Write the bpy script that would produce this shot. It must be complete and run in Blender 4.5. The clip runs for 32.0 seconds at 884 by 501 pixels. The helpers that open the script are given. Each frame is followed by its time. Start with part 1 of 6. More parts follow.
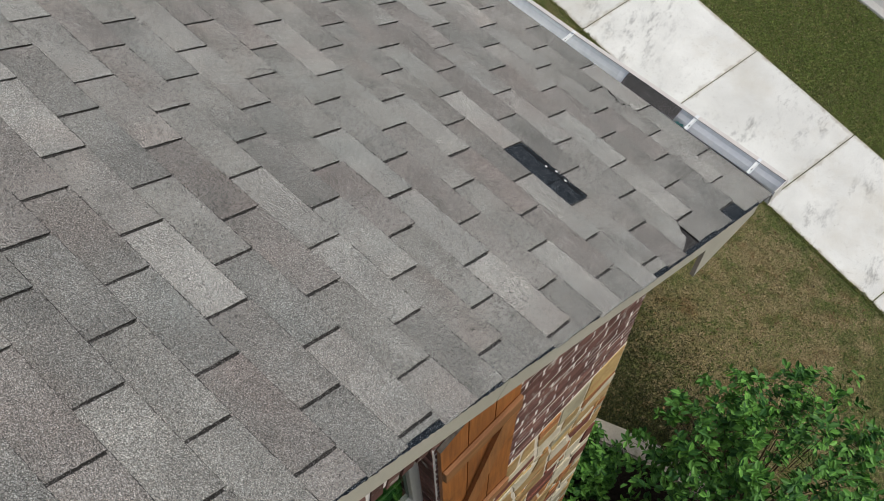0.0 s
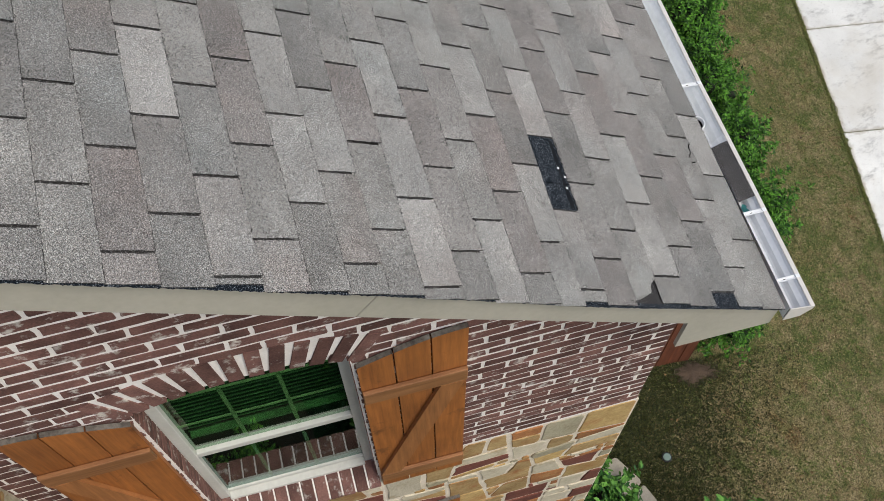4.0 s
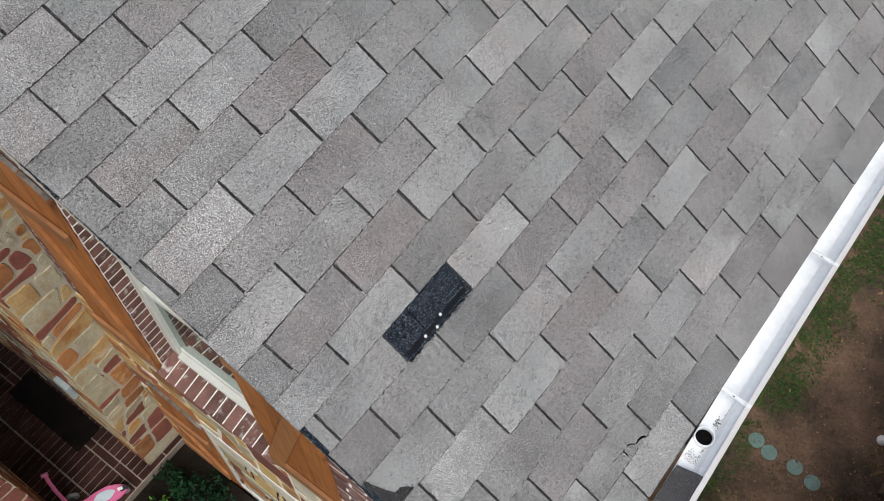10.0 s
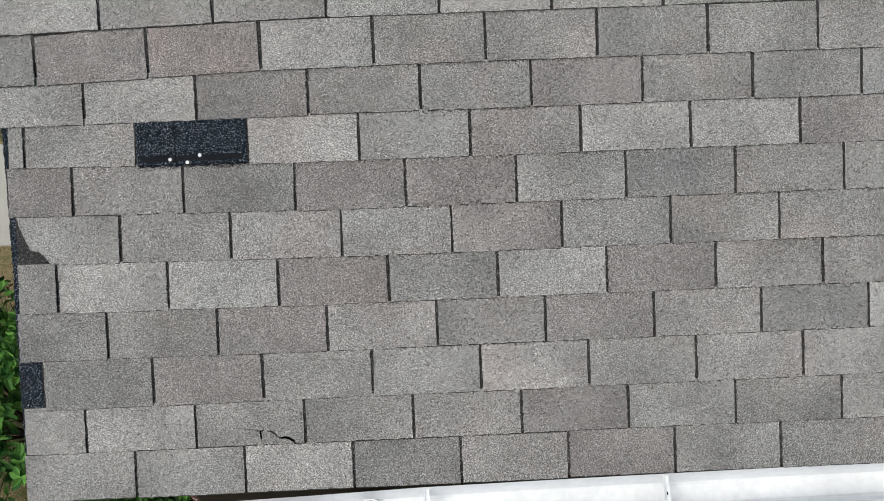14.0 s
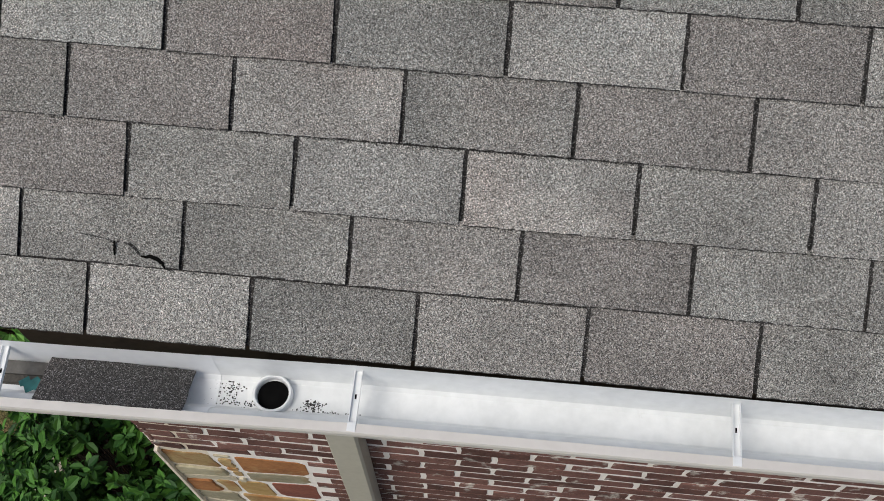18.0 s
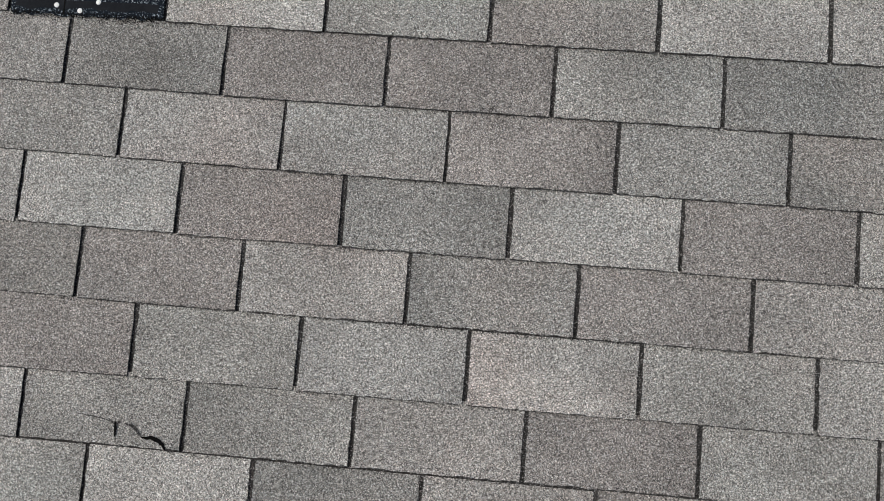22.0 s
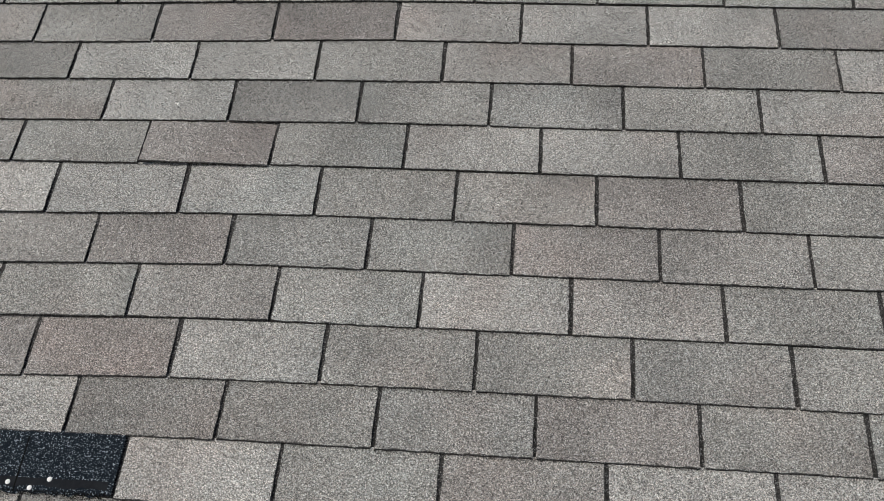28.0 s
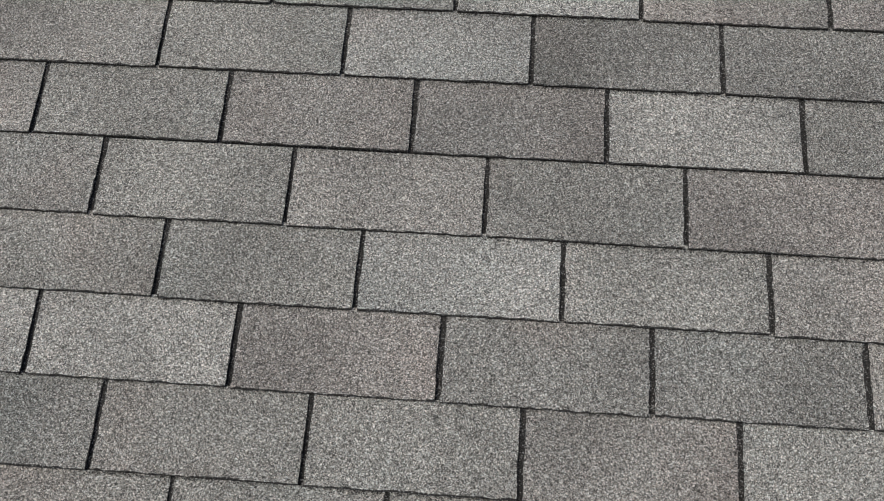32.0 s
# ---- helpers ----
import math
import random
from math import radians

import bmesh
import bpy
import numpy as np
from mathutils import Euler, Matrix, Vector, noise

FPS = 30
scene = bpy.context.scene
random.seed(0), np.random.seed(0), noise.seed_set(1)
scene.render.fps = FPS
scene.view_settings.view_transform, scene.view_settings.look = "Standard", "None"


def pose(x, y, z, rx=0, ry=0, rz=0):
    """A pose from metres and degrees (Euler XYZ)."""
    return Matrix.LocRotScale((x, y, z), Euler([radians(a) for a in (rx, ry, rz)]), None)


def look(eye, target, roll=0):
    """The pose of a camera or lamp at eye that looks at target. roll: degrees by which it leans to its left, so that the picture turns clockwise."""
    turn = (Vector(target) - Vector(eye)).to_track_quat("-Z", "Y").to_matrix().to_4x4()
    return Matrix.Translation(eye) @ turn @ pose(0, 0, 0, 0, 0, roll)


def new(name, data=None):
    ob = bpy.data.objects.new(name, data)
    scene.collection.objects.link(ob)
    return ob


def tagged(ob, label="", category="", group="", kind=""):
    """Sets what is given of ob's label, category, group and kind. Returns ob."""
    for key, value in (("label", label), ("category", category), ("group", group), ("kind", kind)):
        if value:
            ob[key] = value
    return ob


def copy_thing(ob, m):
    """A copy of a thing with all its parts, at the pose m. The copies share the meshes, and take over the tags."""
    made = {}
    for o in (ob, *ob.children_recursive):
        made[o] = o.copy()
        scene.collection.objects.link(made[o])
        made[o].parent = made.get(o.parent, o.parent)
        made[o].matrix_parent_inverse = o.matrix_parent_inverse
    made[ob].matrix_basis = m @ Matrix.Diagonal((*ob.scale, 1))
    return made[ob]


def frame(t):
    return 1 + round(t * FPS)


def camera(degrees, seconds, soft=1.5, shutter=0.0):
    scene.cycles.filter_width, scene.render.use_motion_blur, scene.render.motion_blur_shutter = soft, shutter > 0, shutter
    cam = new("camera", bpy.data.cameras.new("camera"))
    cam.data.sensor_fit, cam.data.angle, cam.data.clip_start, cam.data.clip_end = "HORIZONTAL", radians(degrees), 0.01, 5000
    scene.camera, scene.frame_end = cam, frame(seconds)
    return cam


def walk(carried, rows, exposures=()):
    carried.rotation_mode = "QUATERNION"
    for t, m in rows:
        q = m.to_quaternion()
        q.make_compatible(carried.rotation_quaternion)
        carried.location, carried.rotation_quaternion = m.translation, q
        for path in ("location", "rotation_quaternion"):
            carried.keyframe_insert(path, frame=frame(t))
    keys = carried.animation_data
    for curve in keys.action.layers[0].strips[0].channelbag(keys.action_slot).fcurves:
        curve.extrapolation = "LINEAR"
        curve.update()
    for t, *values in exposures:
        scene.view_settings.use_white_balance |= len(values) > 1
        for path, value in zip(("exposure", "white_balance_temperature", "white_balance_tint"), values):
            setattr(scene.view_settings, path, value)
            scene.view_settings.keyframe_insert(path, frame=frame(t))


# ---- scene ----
# camera: eye in metres, turn in degrees
cam = camera(48.21, 32.0, soft=0.8)
PATH = [
    (0.0, -0.549, 2.493, 10.352, 27.06, 0.82, -135.56),
    (0.5, -0.634, 2.357, 10.492, 27.26, 0.85, -134.71),
    (1.0, -0.777, 2.196, 10.481, 27.38, 0.67, -134.78),
    (1.5, -0.975, 1.989, 10.478, 27.36, 0.82, -134.39),
    (2.0, -1.120, 1.890, 10.482, 27.50, 0.98, -127.32),
    (2.5, -1.195, 1.853, 10.489, 27.56, 0.86, -117.62),
    (3.0, -1.250, 1.829, 10.504, 27.47, 0.72, -109.91),
    (3.5, -1.238, 1.814, 10.486, 27.02, 0.05, -105.39),
    (5.5, -1.389, 1.606, 10.410, 27.39, 0.88, -104.85),
    (6.0, -1.446, 1.371, 10.423, 27.36, 0.78, -104.73),
    (6.5, -1.514, 1.097, 10.416, 27.33, 0.70, -104.79),
    (7.0, -1.597, 0.838, 10.401, 27.38, 0.59, -104.88),
    (7.5, -1.665, 0.562, 10.373, 27.38, 0.53, -105.01),
    (8.0, -1.435, 0.269, 10.367, 27.52, 0.49, -105.02),
    (8.5, -0.999, -0.017, 10.339, 28.36, 0.59, -94.69),
    (8.6, -0.910, -0.040, 10.370, 28.25, 0.05, -89.20),
    (9.0, -0.696, -0.136, 10.334, 28.74, 0.47, -75.67),
    (9.5, -0.585, -0.070, 10.310, 28.81, 0.15, -58.26),
    (10.0, -0.538, -0.001, 10.180, 29.12, 0.36, -52.96),
    (10.5, -0.460, 0.100, 9.935, 29.28, 0.60, -50.92),
    (11.0, -0.353, 0.196, 9.710, 29.16, 0.78, -50.07),
    (11.5, -0.166, 0.160, 9.730, 28.98, 1.02, -48.66),
    (12.0, 0.131, -0.078, 9.735, 29.24, 1.12, -36.28),
    (12.5, 0.504, -0.366, 9.717, 28.79, 0.92, -17.28),
    (13.0, 0.819, -0.606, 9.691, 28.07, 0.23, -5.28),
    (13.5, 1.040, -0.786, 9.691, 28.04, -0.15, -4.79),
    (15.5, 1.414, -0.820, 9.721, 27.90, 0.22, 5.69),
    (16.0, 1.412, -0.742, 9.362, 27.58, 0.08, 5.72),
    (16.5, 1.405, -0.724, 9.117, 27.39, 0.26, 5.84),
    (17.0, 1.437, -0.706, 8.979, 27.51, 0.26, 5.84),
    (17.5, 1.465, -0.693, 8.500, 27.32, 0.41, 5.79),
    (18.0, 1.460, -0.691, 8.492, 27.39, 0.48, 5.92),
    (18.5, 1.439, -0.701, 8.509, 27.53, 0.55, 5.98),
    (19.0, 1.414, -0.731, 8.498, 30.37, 0.65, 6.04),
    (19.5, 1.398, -0.773, 8.487, 33.42, 0.58, 5.98),
    (20.0, 1.386, -0.771, 8.492, 36.41, 0.61, 5.98),
    (20.5, 1.380, -0.785, 8.500, 38.83, 0.44, 5.99),
    (21.0, 1.412, -0.762, 8.509, 38.69, 0.43, 6.01),
    (21.5, 1.442, -0.738, 8.503, 38.64, 0.33, 5.90),
    (22.0, 1.448, -0.725, 8.494, 38.58, 0.27, 5.79),
    (22.5, 1.466, -0.692, 8.499, 38.42, 0.27, 5.87),
    (23.0, 1.481, -0.639, 8.502, 38.59, 0.30, 5.86),
    (23.5, 1.476, -0.609, 8.497, 40.95, 0.25, 5.86),
    (24.0, 1.484, -0.612, 8.495, 43.80, 0.23, 5.84),
    (24.5, 1.500, -0.640, 8.503, 46.91, 0.13, 5.77),
    (25.0, 1.500, -0.679, 8.507, 49.83, 0.11, 5.74),
    (25.5, 1.465, -0.706, 8.515, 53.34, 0.05, 5.66),
    (26.0, 1.448, -0.724, 8.523, 57.88, 0.08, 5.78),
    (26.5, 1.433, -0.736, 8.528, 62.87, 0.07, 5.69),
    (28.5, 1.722, -0.686, 8.500, 65.48, 0.22, 6.19),
    (29.0, 2.102, -0.668, 8.510, 65.37, 0.25, 6.42),
    (29.5, 2.437, -0.666, 8.515, 65.22, 0.18, 6.29),
    (30.0, 2.725, -0.648, 8.531, 65.17, 0.12, 6.20),
    (30.5, 2.858, -0.660, 8.526, 64.39, -0.22, 5.71),
    (31.0, 2.869, -0.647, 8.504, 57.53, -0.31, 5.41),
    (31.5, 2.820, -0.433, 8.425, 54.18, -0.53, 5.00),
    (32.0, 2.788, -0.265, 8.323, 53.32, -0.89, 4.51),
]
EXPOSURES = [(0.0, -0.18, 6500, 9), (2.0, -0.15, 6500, 9), (3.0, -0.08, 6420, 10.5), (6.0, 0.1, 6370, 11), (7.0, 0.12, 6350, 11), (8.0, 0.05, 6340, 11.5), (8.6, -0.06, 6290, 12), (9.0, 0.23, 6230, 11.5), (9.3, 0.26, 6200, 11.5),
             (10.0, 0.06, 6150, 11), (12.0, -0.13, 6190, 13), (13.0, -0.01, 6320, 9), (16.0, -0.17, 6350, 10), (18.0, -0.33, 6440, 10), (19.0, -0.36, 6460, 10), (19.6, -0.38, 6460, 10), (21.0, -0.17, 6460, 10), (29.0, -0.1, 6500, 9), (32.0, -0.26, 6500, 9)]
walk(cam, [(t, pose(*row)) for t, *row in PATH], EXPOSURES)

# ---- sky and sun: a bright, thinly overcast day ----
world = bpy.data.worlds.new("world")
scene.world = world
world.use_nodes = True
wn, wl = world.node_tree.nodes, world.node_tree.links
sky = wn.new("ShaderNodeTexSky")
sky.sky_type, sky.sun_disc, sky.sun_elevation, sky.sun_rotation = "NISHITA", False, radians(55.7), radians(226)
sky.air_density, sky.dust_density = 1.0, 4.0
wl.new(sky.outputs["Color"], wn["Background"].inputs["Color"])
wn["Background"].inputs["Strength"].default_value = 0.12
sun_data = bpy.data.lights.new("sun", "SUN")
sun_data.energy, sun_data.angle, sun_data.color = 1.9, radians(35), (1.0, 0.975, 0.9)
sun = new("sun", sun_data)
sun.matrix_world = look((0, 0, 30), (13.5, 13, 3))

# ---- measures ----
EAVE = 6.65                # eave over the side yard
PITCH = 33.69              # 8 in 12
TAB, COURSE, SHIFT, FIRST = 1 / 3, 0.1427, 0.1355, 0.655
WALL_X, WALL_Y = 0.248, 0.24
LOT = math.atan(-0.145)    # the street and the fence run askew to the house
HEDGE = math.atan(-0.155)
STREET = -4.70             # the sidewalk's near edge crosses x = 0 here


# ---- helpers for meshes ----
def mesh_of(bm, name):
    me = bpy.data.meshes.new(name)
    bm.normal_update()
    bm.to_mesh(me)
    bm.free()
    return me


def part(name, bm, material, parent=None, label=""):
    me = bm if isinstance(bm, bpy.types.Mesh) else mesh_of(bm, name)
    if material and not me.materials:
        me.materials.append(material)
    ob = new(name, me)
    if parent:
        ob.parent = parent
    if label:
        ob["label"] = label
    return ob


def thing(name, label, category, kind="", at=(0, 0, 0), group=""):
    ob = new(name)
    ob.location = at
    ob.empty_display_size = 0.1
    return tagged(ob, label, category, group, kind)


def box(bm, x0, x1, y0, y1, z0, z1, bevel=0.0):
    made = bmesh.ops.create_cube(bm, size=1)["verts"]
    for v in made:
        v.co = Vector(((x0 + x1) / 2 + v.co.x * (x1 - x0), (y0 + y1) / 2 + v.co.y * (y1 - y0), (z0 + z1) / 2 + v.co.z * (z1 - z0)))
    if bevel:
        edges = list({e for v in made for e in v.link_edges})
        bmesh.ops.bevel(bm, geom=edges, offset=bevel, segments=1, affect="EDGES")
    return bm


def boxed(*a, bevel=0.0):
    return box(bmesh.new(), *a, bevel=bevel)


def prism(outline, depth, axis="x", at=0.0, bm=None):
    """A closed outline of (a, b) pairs pushed out by depth. axis x: pairs are y, z; axis y: x, z; axis z: x, y."""
    bm = bm or bmesh.new()
    put = {"x": lambda a, b, d: (d, a, b), "y": lambda a, b, d: (a, d, b), "z": lambda a, b, d: (a, b, d)}[axis]
    lo = [bm.verts.new(put(a, b, at)) for a, b in outline]
    hi = [bm.verts.new(put(a, b, at + depth)) for a, b in outline]
    n = len(outline)
    fs = [bm.faces.new(lo[::-1]), bm.faces.new(hi)]
    for i in range(n):
        fs.append(bm.faces.new((lo[i], lo[(i + 1) % n], hi[(i + 1) % n], hi[i])))
    bmesh.ops.recalc_face_normals(bm, faces=fs)
    return bm


# ---- materials ----
def material(name, rough=0.8, metal=0.0):
    m = bpy.data.materials.new(name)
    m.use_nodes = True
    nt = m.node_tree
    bs = nt.nodes["Principled BSDF"]
    bs.inputs["Roughness"].default_value = rough
    bs.inputs["Metallic"].default_value = metal
    return m, nt, bs


def node(nt, kind, **values):
    n = nt.nodes.new(kind)
    for k, v in values.items():
        n.inputs[k].default_value = v
    return n


def noise_tex(nt, coord, scale, detail=3.0, rough=0.55):
    n = node(nt, "ShaderNodeTexNoise", Scale=scale, Detail=detail, Roughness=rough)
    nt.links.new(coord, n.inputs["Vector"])
    return n.outputs["Fac"]


def ramp(nt, fac, stops):
    r = nt.nodes.new("ShaderNodeValToRGB")
    el = r.color_ramp.elements
    while len(el) < len(stops):
        el.new(0.5)
    for e, (p, c) in zip(el, stops):
        e.position, e.color = p, (*c, 1)
    nt.links.new(fac, r.inputs["Fac"])
    return r.outputs["Color"]


def mix(nt, fac, a, b, kind="MIX"):
    m = nt.nodes.new("ShaderNodeMix")
    m.data_type, m.blend_type = "RGBA", kind
    for sock, v in ((m.inputs["Factor"], fac), (m.inputs[6], a), (m.inputs[7], b)):
        if hasattr(v, "is_linked"):
            nt.links.new(v, sock)
        else:
            sock.default_value = v if isinstance(v, (int, float)) else (*v, 1)
    return m.outputs[2]


def math_node(nt, op, a, b=0.0):
    n = nt.nodes.new("ShaderNodeMath")
    n.operation = op
    for sock, v in zip(n.inputs, (a, b)):
        if hasattr(v, "is_linked"):
            nt.links.new(v, sock)
        else:
            sock.default_value = v
    return n.outputs[0]


def bump(nt, bs, height, strength=0.3, distance=0.002):
    b = node(nt, "ShaderNodeBump", Strength=strength, Distance=distance)
    nt.links.new(height, b.inputs["Height"])
    nt.links.new(b.outputs["Normal"], bs.inputs["Normal"])


def spot(nt):
    return nt.nodes.new("ShaderNodeNewGeometry").outputs["Position"]


def rnd(nt):
    return nt.nodes.new("ShaderNodeObjectInfo").outputs["Random"]


def weathered(name, low, high, big=3.0, fine=60.0, rough=0.8, metal=0.0, relief=0.3, depth=0.002, vary=0.0, stain=None, stain_scale=1.2, stain_at=(0.55, 0.75)):
    """A surface with broad and fine variation between two colours, an optional stain colour and relief."""
    m, nt, bs = material(name, rough, metal)
    p = spot(nt)
    a, b = noise_tex(nt, p, big), noise_tex(nt, p, fine, 4)
    f = math_node(nt, "ADD", math_node(nt, "MULTIPLY", a, 0.6), math_node(nt, "MULTIPLY", b, 0.4))
    c = ramp(nt, f, [(0.33, low), (0.67, high)])
    if stain:
        s = ramp(nt, noise_tex(nt, p, stain_scale, 6, 0.65), [(stain_at[0], (0, 0, 0)), (stain_at[1], (1, 1, 1))])
        c = mix(nt, s, c, stain)
    if vary:
        v = math_node(nt, "ADD", 1 - vary / 2, math_node(nt, "MULTIPLY", rnd(nt), vary))
        hs = node(nt, "ShaderNodeHueSaturation")
        nt.links.new(c, hs.inputs["Color"])
        nt.links.new(v, hs.inputs["Value"])
        c = hs.outputs["Color"]
    nt.links.new(c, bs.inputs["Base Color"])
    bump(nt, bs, b, relief, depth)
    return m


def grained(name, low, high, along="z", rough=0.6, vary=0.3, knots=None, relief=0.35):
    """Stained wood: streaks along one axis, broad blotches and a tone of its own for each board."""
    m, nt, bs = material(name, rough)
    mp = nt.nodes.new("ShaderNodeMapping")
    mp.inputs["Scale"].default_value = {"x": (0.06, 1, 1), "y": (1, 0.06, 1), "z": (1, 1, 0.06)}[along]
    nt.links.new(spot(nt), mp.inputs["Vector"])
    streak = noise_tex(nt, mp.outputs["Vector"], 45.0, 5, 0.65)
    broad = noise_tex(nt, mp.outputs["Vector"], 7.0, 3)
    patch = noise_tex(nt, spot(nt), 3.0, 4)
    f = math_node(nt, "ADD", math_node(nt, "MULTIPLY", streak, 0.5), math_node(nt, "ADD", math_node(nt, "MULTIPLY", broad, 0.25), math_node(nt, "MULTIPLY", patch, 0.25)))
    c = ramp(nt, f, [(0.36, low), (0.64, high)])
    if knots:
        c = mix(nt, ramp(nt, noise_tex(nt, spot(nt), 5.0, 5, 0.7), [(0.6, (0, 0, 0)), (0.72, (1, 1, 1))]), c, knots)
    hs = node(nt, "ShaderNodeHueSaturation")
    nt.links.new(c, hs.inputs["Color"])
    nt.links.new(math_node(nt, "ADD", 1 - vary / 2, math_node(nt, "MULTIPLY", rnd(nt), vary)), hs.inputs["Value"])
    nt.links.new(hs.outputs["Color"], bs.inputs["Base Color"])
    bump(nt, bs, streak, relief, 0.002)
    return m


def granules(name, tone, warm=(1, 1, 1), speck=1.0):
    """Mineral granules on asphalt: a fine salt-and-pepper grain over slow blotches."""
    m, nt, bs = material(name, 0.92)
    p = spot(nt)
    cells = node(nt, "ShaderNodeTexVoronoi", Scale=860.0)
    nt.links.new(p, cells.inputs["Vector"])
    split = nt.nodes.new("ShaderNodeSeparateColor")
    nt.links.new(cells.outputs["Color"], split.inputs["Color"])
    grain = split.outputs[0]
    grain2 = noise_tex(nt, p, 400.0, 3, 0.75)
    lumps = noise_tex(nt, p, 190.0, 2, 0.6)
    own_part = math_node(nt, "MULTIPLY", rnd(nt), 40.0)
    drift = []
    for scale in (4.0, 2.6):
        n = node(nt, "ShaderNodeTexNoise", Scale=scale, Detail=3.0)
        n.noise_dimensions = "4D"
        nt.links.new(p, n.inputs["Vector"])
        nt.links.new(own_part, n.inputs["W"])
        drift.append(n.outputs["Fac"])
    slow, hue = drift
    t = tone
    lo = tuple(t * k * max(0.12, 1 - 0.69 * speck) for k in warm)
    mid = tuple(t * k for k in warm)
    hi = tuple(min(1, t * k * (1 + 1.02 * speck)) for k in warm)
    f = math_node(nt, "ADD", math_node(nt, "MULTIPLY", grain, 0.47), math_node(nt, "ADD", math_node(nt, "SUBTRACT", grain2, 0.508), math_node(nt, "MULTIPLY", lumps, 0.55)))
    c = ramp(nt, f, [(0.25, lo), (0.49, mid), (0.74, hi)])
    # lone pale and black grains
    flecks = node(nt, "ShaderNodeTexVoronoi", Scale=560.0)
    nt.links.new(p, flecks.inputs["Vector"])
    lone = nt.nodes.new("ShaderNodeSeparateColor")
    nt.links.new(flecks.outputs["Color"], lone.inputs["Color"])
    c = mix(nt, ramp(nt, lone.outputs[0], [(0.86, (0, 0, 0)), (0.9, (1, 1, 1))]), c, tuple(min(0.9, 0.14 + t * k * 1.85) for k in warm))
    c = mix(nt, ramp(nt, lone.outputs[1], [(0.88, (0, 0, 0)), (0.92, (1, 1, 1))]), c, tuple(t * k * 0.22 for k in warm))
    # granules lie in small drifts
    tufts = noise_tex(nt, p, 290.0, 1, 0.5)
    c = mix(nt, 1.0, c, ramp(nt, tufts, [(0.35, (0.7, 0.7, 0.7)), (0.5, (1, 1, 1)), (0.65, (1.34, 1.34, 1.34))]), "MULTIPLY")
    c = mix(nt, 1.0, c, ramp(nt, hue, [(0.3, (1.045, 0.98, 0.965)), (0.45, (1, 1, 1)), (0.55, (1, 1, 1)), (0.7, (0.965, 1.0, 1.01))]), "MULTIPLY")
    # grains of slightly different stone
    c = mix(nt, 1.0, c, ramp(nt, split.outputs[2], [(0.0, (1.07, 0.97, 0.95)), (0.5, (1, 1, 1)), (1.0, (0.94, 1.0, 1.07))]), "MULTIPLY")
    shade = math_node(nt, "ADD", 0.37, math_node(nt, "MULTIPLY", slow, 1.26))
    own = math_node(nt, "ADD", 0.95, math_node(nt, "MULTIPLY", rnd(nt), 0.1))
    hs = node(nt, "ShaderNodeHueSaturation")
    nt.links.new(c, hs.inputs["Color"])
    nt.links.new(math_node(nt, "MULTIPLY", shade, own), hs.inputs["Value"])
    nt.links.new(hs.outputs["Color"], bs.inputs["Base Color"])
    bump(nt, bs, f, 0.5, 0.0015)
    return m


